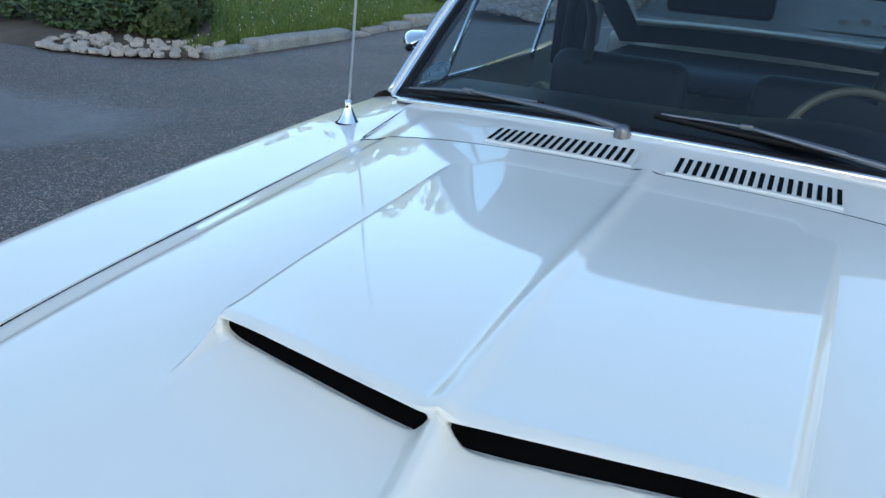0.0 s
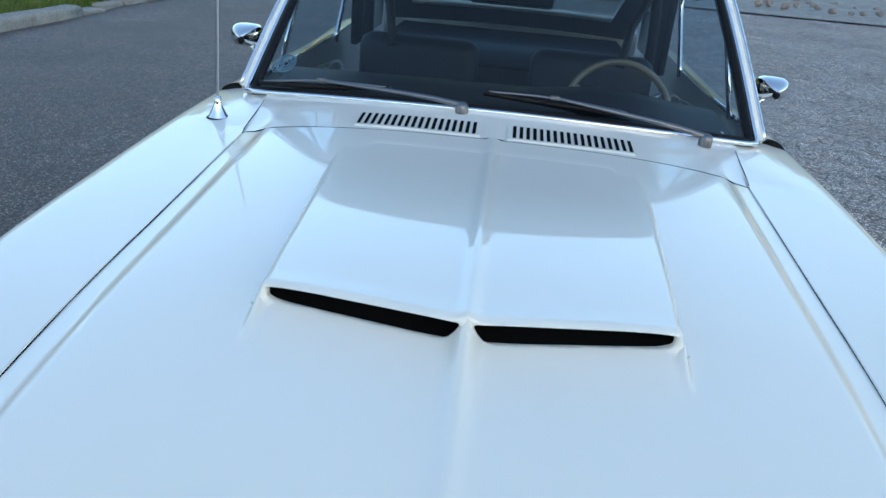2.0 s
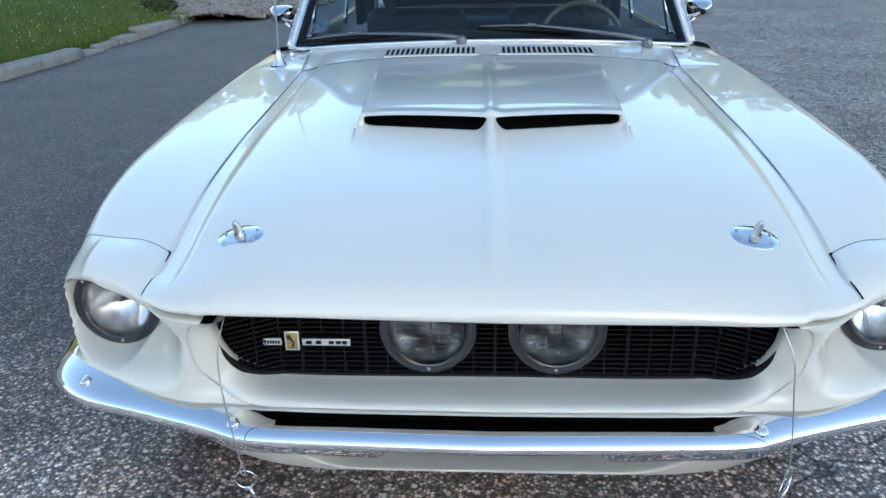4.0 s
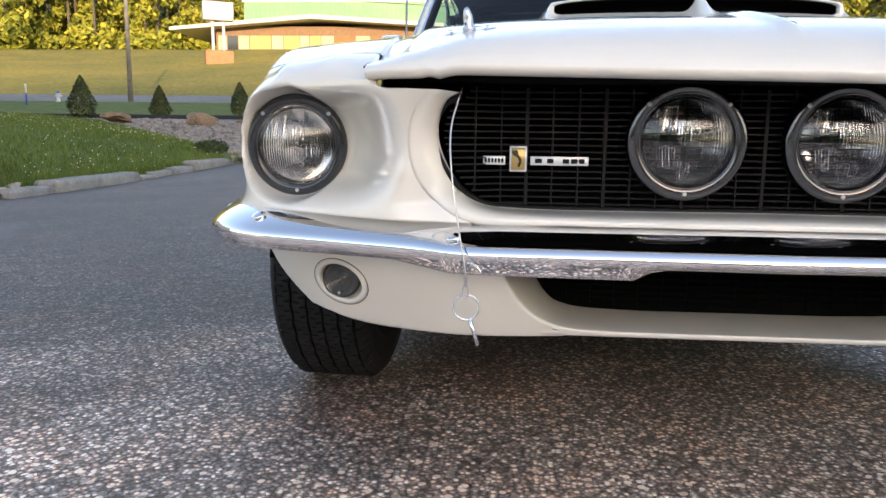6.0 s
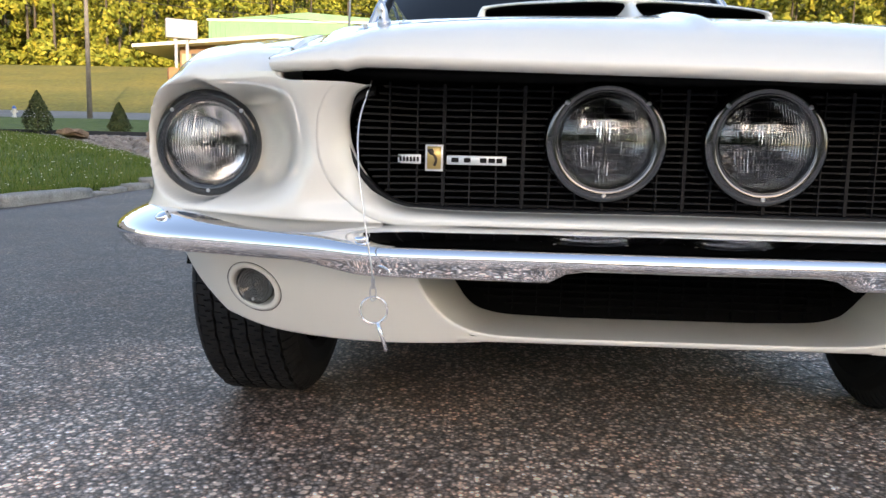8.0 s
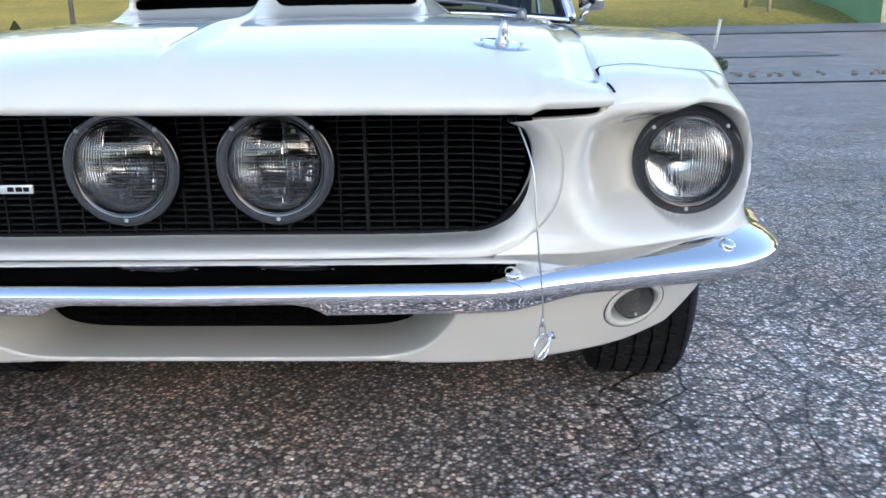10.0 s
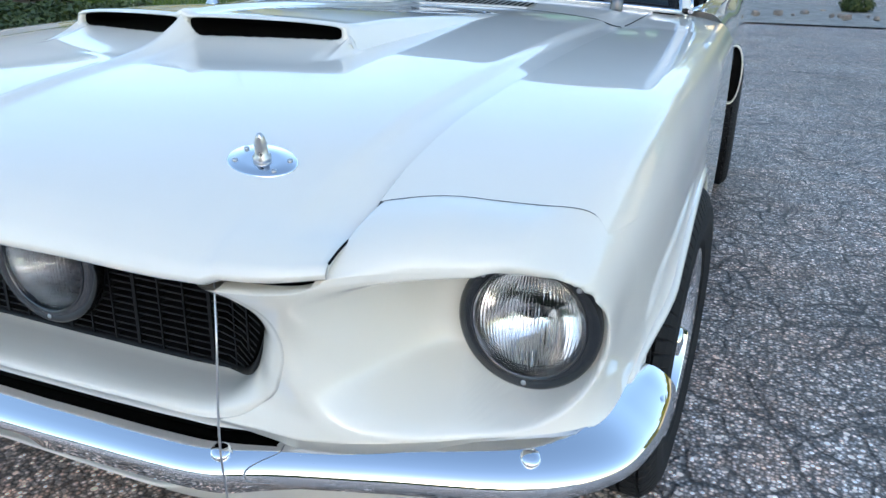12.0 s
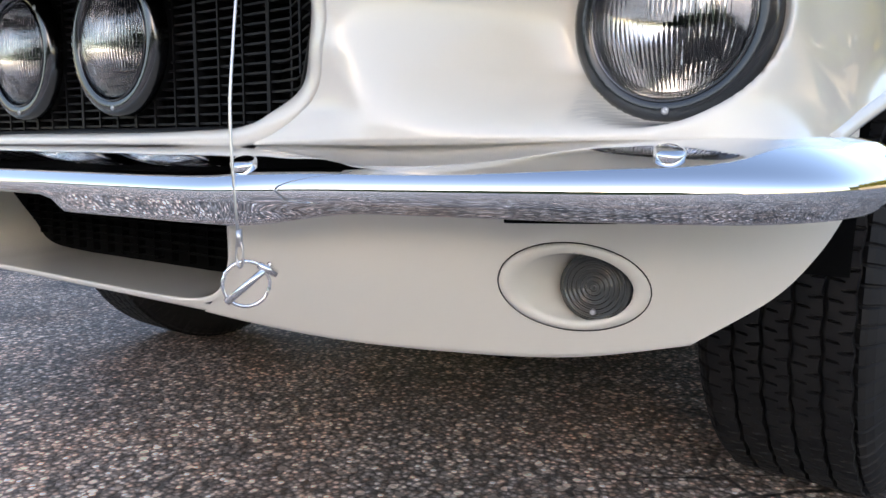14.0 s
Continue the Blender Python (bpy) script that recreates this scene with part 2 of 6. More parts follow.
ROCK = mottled("pink_grey_rock", 7, (0.16, 0.135, 0.115), (0.40, 0.34, 0.295), 0.9, 0.6, 0.02, 40)
TAN_ROCK = mottled("tan_boulder", 3, (0.20, 0.125, 0.075), (0.36, 0.24, 0.15), 0.9, 0.7, 0.04, 20)

# ---- mesh helpers ----
def data_of(name, verts, faces, mat, smooth=True):
    me = bpy.data.meshes.new(name)
    me.from_pydata([tuple(map(float, p)) for p in verts], [], faces)
    me.materials.append(mat)
    if smooth:
        me.polygons.foreach_set("use_smooth", [True] * len(me.polygons))
    me.update()
    return me


def place(name, me, parent=None, label="", m=None):
    ob = new(name, me)
    if parent is not None:
        ob.parent = parent
    if m is not None:
        ob.matrix_basis = m
    if label:
        tagged(ob, label)
    return ob


def part(name, bm, mat, parent=None, label="", smooth=True, m=None):
    me = bpy.data.meshes.new(name)
    bm.to_mesh(me)
    bm.free()
    me.materials.append(mat)
    if smooth:
        me.polygons.foreach_set("use_smooth", [True] * len(me.polygons))
    return place(name, me, parent, label, m)


def sheet(name, rows, mat, parent=None, label="", close_v=False, close_u=False, flip=False, thick=0.0, drop=None, smooth=True):
    """A grid of points as one mesh; rows of equal length. thick: a shell of that thickness behind it."""
    rows = [list(r) for r in rows]
    nu, nv = len(rows), len(rows[0])
    verts = [p for r in rows for p in r]
    faces = []
    for i in range(nu if close_u else nu - 1):
        for j in range(nv if close_v else nv - 1):
            if drop and drop(i, j):
                continue
            a, b = i * nv + j, i * nv + (j + 1) % nv
            c, d = ((i + 1) % nu) * nv + (j + 1) % nv, ((i + 1) % nu) * nv + j
            faces.append((d, c, b, a) if flip else (a, b, c, d))
    ob = place(name, data_of(name, verts, faces, mat, smooth), parent, label)
    if thick:
        mod = ob.modifiers.new("thickness", "SOLIDIFY")
        mod.thickness, mod.offset = thick, -1.0
    return ob


def spline(points, n):
    """n points along a smooth curve through the given ones."""
    p = np.array([tuple(q) for q in points], float)
    p = np.vstack([2 * p[0] - p[1], p, 2 * p[-1] - p[-2]])
    out, spans = [], len(p) - 3
    for k in range(n):
        s = min(k / (n - 1) * spans, spans - 1e-9)
        i, t = int(s), s - int(s)
        a, b, c, d = p[i:i + 4]
        out.append(0.5 * (2 * b + (c - a) * t + (2 * a - 5 * b + 4 * c - d) * t * t + (3 * b - a - 3 * c + d) * t ** 3))
    return np.array(out)


def curve_at(xs, ys):
    """A smooth monotone-ish function through (xs, ys)."""
    xs, ys = np.array(xs, float), np.array(ys, float)
    d = np.gradient(ys, xs)

    def f(x):
        x = min(max(float(x), xs[0]), xs[-1])
        i = min(int(np.searchsorted(xs, x, "right")) - 1, len(xs) - 2)
        h = xs[i + 1] - xs[i]
        t = (x - xs[i]) / h
        return float((2 * t ** 3 - 3 * t * t + 1) * ys[i] + (t ** 3 - 2 * t * t + t) * h * d[i] + (3 * t * t - 2 * t ** 3) * ys[i + 1] + (t ** 3 - t * t) * h * d[i + 1])
    return f


def step(a, b, x):
    t = min(max((x - a) / (b - a), 0.0), 1.0)
    return t * t * (3 - 2 * t)


def lathe(profile, n=48, axis="Y"):
    """Rows of a turned body. profile: (along the axis, radius)."""
    rows = []
    for k in range(n):
        a = 2 * math.pi * k / n
        ring = []
        for h, r in profile:
            c, s = r * math.cos(a), r * math.sin(a)
            ring.append((c, h, s) if axis == "Y" else (h, c, s) if axis == "X" else (c, s, h))
        rows.append(ring)
    return rows


def turned(name, profile, mat, parent=None, label="", n=48, axis="Y", at=(0, 0, 0), m=None):
    ob = sheet(name, lathe(profile, n, axis), mat, parent, label, close_u=True)
    ob.matrix_basis = m if m is not None else Matrix.Translation(at)
    return ob


def tube(name, points, radius, mat, parent=None, label="", n=8, closed=False):
    """A round bar along points; radius may be a list."""
    p = np.array([tuple(q) for q in points], float)
    rows, up = [], Vector((0.13, 0.21, 1.0))
    for i in range(len(p)):
        a, b = (p[i - 1], p[(i + 1) % len(p)]) if closed else (p[max(i - 1, 0)], p[min(i + 1, len(p) - 1)])
        d = Vector(b - a).normalized()
        s = d.cross(up if abs(d.dot(up.normalized())) < 0.98 else Vector((1, 0, 0))).normalized()
        q = s.cross(d)
        r = float(radius[i] if isinstance(radius, (list, tuple)) else radius)
        rows.append([Vector(p[i]) + r * (math.cos(2 * math.pi * k / n) * s + math.sin(2 * math.pi * k / n) * q) for k in range(n)])
    ob = sheet(name, rows, mat, parent, label, close_v=True, close_u=closed)
    if not closed:
        me = ob.data
        bm = bmesh.new()
        bm.from_mesh(me)
        bm.verts.ensure_lookup_table()
        for ring in (range(n), range((len(rows) - 1) * n, len(rows) * n)):
            bm.faces.new([bm.verts[k] for k in ring])
        bmesh.ops.recalc_face_normals(bm, faces=bm.faces)
        bm.to_mesh(me)
        bm.free()
    return ob


def box_bm(x0, x1, y0, y1, z0, z1, bevel=0.0, seg=2):
    bm = bmesh.new()
    bmesh.ops.create_cube(bm, size=1.0, matrix=Matrix.Translation(((x0 + x1) / 2, (y0 + y1) / 2, (z0 + z1) / 2)) @ Matrix.Diagonal((x1 - x0, y1 - y0, z1 - z0, 1)))
    if bevel:
        bmesh.ops.bevel(bm, geom=bm.edges[:], offset=bevel, segments=seg, affect="EDGES", profile=0.5)
    return bm


def thing(name, label, category, group="", m=None, kind=""):
    ob = new(name)
    if m is not None:
        ob.matrix_basis = m
    return tagged(ob, label, category, group, kind)
import functools

# ---- the car: nose towards -y, its middle on x = 0, tyres on z = 0 ----
car = thing("car", "white classic fastback coupe with chrome bumper, parked on asphalt", "car")

hood_front = curve_at([0, 0.3, 0.5, 0.555, 0.60, 0.70], [-0.060, -0.054, -0.044, -0.028, 0.004, 0.06])
hood_edge = curve_at([-0.05, 0.0, 0.13, 0.3, 0.57, 0.96, 1.43, 1.55], [0.600, 0.5975, 0.5935, 0.5965, 0.606, 0.616, 0.635, 0.641])
hood_mid_z = curve_at([0, 0.004, 0.014, 0.035, 0.07, 0.12, 0.17, 0.25, 0.45, 0.60, 0.95, 1.25, 1.60], [0.722, 0.734, 0.749, 0.768, 0.788, 0.808, 0.822, 0.839, 0.867, 0.882, 0.908, 0.925, 0.937])
hood_side_z = curve_at([0, 0.004, 0.014, 0.04, 0.09, 0.14, 0.20, 0.33, 0.57, 0.96, 1.43, 1.60], [0.722, 0.728, 0.733, 0.744, 0.760, 0.776, 0.796, 0.825, 0.853, 0.880, 0.902, 0.909])
slot_line = lambda x: 0.538 + 0.053 * (min(abs(x), 0.34) / 0.292) ** 1.3
scoop_half = lambda y: 0.310 + 0.060 * (y - 0.58) / 0.9
scoop_rise = lambda y: 0.002 + 0.052 * (1 - step(0.56, 1.42, y))


def hood_z(x, y):
    ax, w = abs(x), hood_edge(y)
    d = max(y - hood_front(min(ax, 0.60)), 0.0)
    a, b = hood_side_z(d), hood_mid_z(d)
    q = min(ax / w, 1.0)
    z = a + (b - a) * (1 - q ** 3.2)
    fade = step(0.0, 0.12, d)
    z += 0.008 * math.exp(-(x / 0.013) ** 2) * fade                      # middle crease
    z += (0.007 * step(0.038, 0.060, w - ax) - 0.007) * fade             # raised field inside the edge
    gap = slot_line(x) - y
    if -0.03 < gap < 0.13:                                              # swells up to the mouths
        z += 0.019 * min(1 - gap / 0.13, 1.0) ** 2 * min(1 + gap / 0.03, 1.0) * (1 - step(0.280, 0.306, ax))
    if gap > -0.05:                                                     # horns running forward from the scoop
        k = max(0.0, 1 - max(gap, 0) / 0.095) * max(0.0, 1 + min(gap, 0) / 0.03)
        side = ax - (0.310 - 0.02 * max(gap, 0))
        z += 0.028 * k ** 1.6 * math.exp(-(max(side, 0) / 0.006) ** 2) * math.exp(-(min(side, 0) / 0.014) ** 2)
        z += 0.028 * max(0.0, 1 + min(gap, 0) / 0.05) * max(0.0, 1 - max(gap, 0) / 0.22) ** 2.2 * math.exp(-(x / 0.017) ** 2)
    return z


def hood_point(u, v):
    w = hood_edge(-0.045 + 1.54 * u)
    x = v * w
    y0, y1 = hood_front(abs(x)), 1.500 - 0.04 * (x / 0.64) ** 2
    y = y0 + (y1 - y0) * u
    under = 0.030 * step(0.002, 0.024, y - slot_line(x)) * (1 - step(0.275, 0.298, abs(x))) * (1 - step(1.2, 1.4, y))   # floor below the scoop
    return x, y, hood_z(x, y) + 0.003 + 0.008 * step(0.486, 0.505, abs(x)) * (1 - step(0.0, 0.06, u)) - under + (0.0095 - 0.0065 * max(min(x / 0.45, 1.0), -1.0)) * (1 - step(0.0, 0.12, u)) * (1 - 0.75 * step(0.46, 0.52, abs(x)))


rows = []
vs = sorted(set([round(-1 + 2 * k / 150, 5) for k in range(151)] + [s * (0.310 + d) / 0.61 for s in (-1, 1) for d in (-0.02, -0.01, -0.004, 0, 0.004, 0.01)]))
for k in range(3):                                                     # lip rolled under
    rows.append([(hood_point(0, v)[0] * 0.998, hood_point(0, v)[1] + (0.03, 0.012, 0.003)[k], hood_point(0, v)[2] - (0.010, 0.009, 0.005)[k]) for v in vs])
for u in sorted([(k / 130) ** 1.45 for k in range(131)] + [0.300 + 0.0029 * k for k in range(50)]):
    rows.append([hood_point(u, v) for v in vs])
hood = sheet("hood", rows, PAINT, car, "white painted bonnet with a middle crease", flip=True)

# scoop: a raised cover with two mouths
crown = lambda x: 1 - 0.20 * (abs(x) / 0.31) ** 3
rows = []
for k in range(56):
    t = k / 55
    row = []
    for j in range(101):
        v = -1 + 2 * j / 100
        x0 = v * 0.318
        y = slot_line(x0) - 0.004 + (1.484 - slot_line(x0)) * t ** 1.2
        x = x0 * scoop_half(y) / 0.310
        side = 1 - step(0.945, 1.0, abs(v))
        lip = -0.006 * (1 - step(0.0, 0.012, t)) if t < 0.012 else 0
        row.append((x, y, hood_z(x, max(y, slot_line(x0) + 0.05)) + scoop_rise(y) * crown(x0) * side - 0.0015 * (abs(v) > 0.99) + lip))
    rows.append(row)
scoop = sheet("scoop", rows, PAINT, hood, "", flip=True)


def mouth(s, x, h, back):
    """A point of the mouth's face: h above the bonnet, back from the scoop's front line."""
    x = min(max(x, 0.0), 0.318)
    f = min(max(x, 0.045), 0.270)
    z0 = hood_z(f, slot_line(x) - 0.008 + min(back, 0.0)) + 0.0012
    top = hood_z(x, slot_line(x) + 0.05) + scoop_rise(slot_line(x)) * crown(x) * (1 - step(0.3005, 0.318, x)) - 0.003 * (1 - step(0.3005, 0.318, x))
    return (s * x, slot_line(x) - 0.004 + back, z0 + (top - z0) * h)


for s in (-1, 1):
    n = 88
    inner = []
    for k in range(n):                                                 # long rounded mouth, heights from 0 to 1
        a = 2 * math.pi * (k + 0.5) / n
        c, t = math.cos(a), math.sin(a)
        sx, st = math.copysign(abs(c) ** 0.22, c), math.copysign(abs(t) ** 0.40, t)
        inner.append((0.1525 + 0.1425 * sx, 0.495 + 0.445 * st))
    outer = []
    for x, h in inner:
        up = (h - 0.495) / 0.445
        outer.append((0.154 + (x - 0.154) * (1.108 if x < 0.154 else 1.17), 1.0 if up > 0.2 else (0.0 if up < -0.2 else 0.5 + 2.5 * up)))
    ring = lambda g, b_up, b_dn: [mouth(s, xo + (xi - xo) * g, ho + (hi - ho) * g, b_up if hi > 0.495 else b_dn) for (xi, hi), (xo, ho) in zip(inner, outer)]
    sheet("scoop_mouth", [ring(0.0, 0.0, -0.012), ring(0.10, 0.0, -0.009), ring(0.30, -0.001, -0.006), ring(0.60, -0.002, -0.004), ring(0.85, -0.002, -0.002), ring(1.0, 0.001, 0.001), ring(1.03, 0.010, 0.010)], PAINT, scoop, close_v=True, flip=(s < 0))
    # black lining paints in the dark of the hollow mouth
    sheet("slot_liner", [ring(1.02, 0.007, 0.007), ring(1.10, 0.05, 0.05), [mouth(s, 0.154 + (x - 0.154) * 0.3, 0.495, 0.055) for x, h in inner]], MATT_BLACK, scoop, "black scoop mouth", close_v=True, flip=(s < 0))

# hood pins on oval chrome plates with a tethered clip
for s in (-1, 1):
    x, y = s * 0.453, 0.118
    z = hood_z(x, y)
    tilt = Matrix.Translation((x, y, z)) @ Euler((math.atan2(hood_z(x, y + 0.03) - hood_z(x, y - 0.03), 0.06), -math.atan2(hood_z(x + 0.03, y) - hood_z(x - 0.03, y), 0.06), 0)).to_matrix().to_4x4()
    plate = sheet("pin_plate", [[tilt @ Vector((0.043 * r * math.cos(a), 0.034 * r * math.sin(a), h)) for a in np.linspace(0, 2 * math.pi, 40, endpoint=False)] for r, h in ((1, 0), (1, 0.0025), (0.96, 0.004), (0.5, 0.0045), (0.0, 0.0045))], CHROME, hood, "oval chrome scuff plate", close_v=True, flip=False)
    turned("hood_pin", [(0.0, 0.0001), (0.0, 0.0105), (0.005, 0.0105), (0.007, 0.0075), (0.021, 0.0075), (0.023, 0.0068), (0.030, 0.0050), (0.034, 0.0025), (0.035, 0.0001)], STEEL, hood, "steel bullet-shaped locking pin", 20, "Z", m=tilt @ Matrix.Translation((0, 0, 0.004)))
    turned("pin_hole", [(0.0, 0.0001), (0.0, 0.0024), (0.0012, 0.0026)], MATT_BLACK, hood, "dark cross hole", 12, "Z", m=tilt @ Matrix.Translation((s * 0.003, -0.0066, 0.015)) @ Euler((radians(90), 0, 0)).to_matrix().to_4x4())
    for a in (0.5, 2.64, 3.8, 5.6):
        turned("screw", [(0, 0.0001), (0.0, 0.0035), (0.0015, 0.003), (0.002, 0.0001)], STEEL, hood, "", 8, "Z", m=tilt @ Matrix.Translation((0.034 * math.cos(a), 0.025 * math.sin(a), 0.0045)))

# fenders
shoulder_x = curve_at([0.2, 0.28, 0.36, 0.5, 0.8, 1.2, 1.6, 1.9], [0.800, 0.814, 0.824, 0.836, 0.849, 0.858, 0.863, 0.866])
shoulder_z = curve_at([0.2, 0.28, 0.36, 0.5, 0.8, 1.2, 1.6, 1.9], [0.746, 0.772, 0.796, 0.822, 0.850, 0.873, 0.892, 0.900])
AXLE_Y, AXLE_Z = 0.880, 0.322


arch_line = curve_at([0.27, 0.33, 0.40, 0.50, 0.62, 0.75, 0.90, 1.02, 1.12, 1.20, 1.26, 1.30, 1.325, 1.335], [0.515, 0.530, 0.551, 0.578, 0.604, 0.627, 0.642, 0.643, 0.626, 0.586, 0.52, 0.44, 0.34, 0.24])


arch_x = lambda y: 0.872 + 0.030 * step(0.28, 0.52, y)


def arch_z(y):
    return arch_line(y) if y < 1.335 else None


def fender_section(y, n=46):
    e, ez = hood_edge(min(y, 1.5)) + 0.002 + 0.0015 * (1 - step(0.12, 0.25, y)) + 0.06 * max(0, y - 1.5), hood_side_z(min(max(y + 0.01, 0.1), 1.55)) - 0.001 + 0.09 * max(0, y - 1.5)
    sx, sz = shoulder_x(y), shoulder_z(y)
    bulge = 0.018 * (1 - step(0.3, 0.9, y))
    low = arch_z(y)
    flare = 0.014 if low is not None else 0.0
    low = 0.24 if low is None else low
    back = step(0.3, 1.0, y)
    pts = [(e, ez), (e + 0.35 * (sx - e), ez + 0.32 * (sz - ez) + 0.001), (e + 0.75 * (sx - e), ez + 0.74 * (sz - ez) + 0.003), (sx, sz),
           (sx + 0.024, sz - 0.030), (sx + 0.042 - 0.004 * back, sz - 0.080)]
    z5 = sz - 0.080
    pts += [(sx + 0.048 - 0.006 * back, z5 + (low - z5) * 0.45), (sx + 0.046 - 0.008 * back + flare * 0.4, z5 + (low - z5) * 0.8), (arch_x(y) if flare else 0.888, low)]
    return spline(pts, n)


FENDER_END = 1.88
fender_front = []
for j in range(46):
    q = j / 45
    y = 0.131 + 0.120 * (1 - (1 - min(q / 0.42, 1.0)) ** 1.5) + 0.03 * step(0.4, 1.0, q)
    fx, fz = fender_section(y)[j]
    fender_front.append((fx, y, fz))
fender_front = np.array(fender_front)
brow_end = int(np.argmax(fender_front[:, 0] > 0.838))
for s in (-1, 1):
    rows = []
    for k in range(100):
        t = k / 99
        row = []
        for j in range(46):
            q = j / 45
            y0 = 0.131 + 0.120 * (1 - (1 - min(q / 0.42, 1.0)) ** 1.5) + 0.03 * step(0.4, 1.0, q)
            y = y0 + (FENDER_END - y0) * t
            row.append((q, y))
        rows.append(row)
    pts = [[None] * 46 for _ in range(100)]
    cache = {}
    for i, row in enumerate(rows):
        for j, (q, y) in enumerate(row):
            key = round(y, 3)
            if key not in cache:
                cache[key] = fender_section(key)
            x, z = cache[key][j]
            pts[i][j] = (s * x, y, z)
    sheet("fender", pts, PAINT, car, "", flip=(s > 0))
    gutter = []
    for y in np.linspace(0.135, 1.45, 60):
        ex, ez = fender_section(y, 4)[0]
        gutter.append([(s * (ex + 0.001), y, ez - 0.0005), (s * (ex - 0.003), y, ez - 0.004), (s * (ex - 0.016), y, ez - 0.014)])
    sheet("fender_gutter", gutter, PAINT, car, "", flip=(s < 0))
    arch = [(s * (arch_x(y) - 0.002), y, arch_line(y) + 0.001) for y in list(np.linspace(0.29, 1.2, 34)) + list(np.linspace(1.215, 1.334, 14))]
    tube("wheel_arch_lip", arch, 0.008, PAINT, car, n=8)
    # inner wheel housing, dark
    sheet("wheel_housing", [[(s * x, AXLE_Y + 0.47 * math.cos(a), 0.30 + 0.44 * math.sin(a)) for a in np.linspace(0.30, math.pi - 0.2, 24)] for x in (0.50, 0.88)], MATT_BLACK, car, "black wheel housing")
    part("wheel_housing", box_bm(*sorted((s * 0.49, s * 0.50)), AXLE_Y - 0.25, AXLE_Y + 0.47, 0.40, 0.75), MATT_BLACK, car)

# nose: headlamp surrounds on both sides of the grille
LAMP = Vector((0.757, 0.214, 0.627))
front_y = curve_at([0.0, 0.3, 0.44, 0.50, 0.55, 0.60, 0.66, 0.73, 0.79, 0.82, 0.84, 0.855, 0.866], [-0.034, -0.028, -0.022, -0.020, -0.012, 0.015, 0.057, 0.100, 0.133, 0.153, 0.172, 0.198, 0.232])


side_y = curve_at([0.515, 0.530, 0.548, 0.570, 0.605, 0.650, 0.680, 0.700, 0.716, 0.74], [-0.022, -0.014, 0.004, 0.020, 0.027, 0.018, 0.000, -0.018, -0.030, -0.03])


def nose_y(x, z):
    dx, dz = x - LAMP.x, z - LAMP.z
    r = math.hypot(dx, dz) + 1e-6
    cx = max(-dx / r, 0)
    w = 1 - step(0.50, 0.63, x)
    b = front_y(x) + (side_y(z) - front_y(0.53)) * w
    ring = 1 - step(0.0865, 0.0985, r)
    side = (1 - step(0.090, 0.100 + 0.125 * cx ** 1.4, r)) * step(0.520, 0.585, z) * (1 - step(0.690, 0.721, z))
    t = max(ring, side)
    b += 0.046 * (1 - step(0.518, 0.60, z)) * (1 - step(0.48, 0.70, x))        # the chin lies back from the bumper
    return b + (LAMP.y - b) * t + 0.10 * (1 - step(0.072, 0.082, r))


def coons(left, right, top, bottom, u, v):
    L, R, T, B = left(v), right(v), top(u), bottom(u)
    c = (1 - u) * (1 - v) * top(0) + u * (1 - v) * top(1) + (1 - u) * v * bottom(0) + u * v * bottom(1)
    return (1 - u) * L + u * R + (1 - v) * T + v * B - c


def along(points):
    p = spline(points, 60)
    return lambda t: p[min(int(t * 59), 58)] * (1 - (t * 59 - min(int(t * 59), 58))) + p[min(int(t * 59), 58) + 1] * (t * 59 - min(int(t * 59), 58))


left_c = along([(0.490, 0.711), (0.512, 0.701), (0.533, 0.665), (0.534, 0.610), (0.506, 0.556), (0.440, 0.517)])
right_c = along([(0.832, 0.708), (0.849, 0.668), (0.854, 0.622), (0.850, 0.570), (0.840, 0.522)])
top_c = along([(0.490, 0.711), (0.54, 0.7125), (0.572, 0.7140), (0.590, 0.720), (0.604, 0.728), (0.66, 0.728), (0.70, 0.7258), (0.77, 0.722), (0.838, 0.708)])
bottom_c = along([(0.440, 0.517), (0.57, 0.520), (0.70, 0.522), (0.840, 0.523)])


def seam(x):
    """The fender's front edge above the headlamp, by x."""
    return tuple(float(np.interp(x, fender_front[:, 0][:brow_end + 1], fender_front[:, k][:brow_end + 1])) for k in (1, 2))


def side_edge(z):
    """The fender's front edge at the side, by height."""
    e = fender_front[brow_end - 6:][::-1]
    return tuple(float(np.interp(z, e[:, 2], e[:, k])) for k in (0, 1))


@functools.lru_cache(None)
def side_section(y):
    sec = fender_section(y)[22:]
    return sec[::-1, 1].copy(), sec[::-1, 0].copy()


def fender_side(z, y):
    """x of the fender's outer side at a height."""
    zs, xs = side_section(round(y, 3))
    return float(np.interp(z, zs, xs))


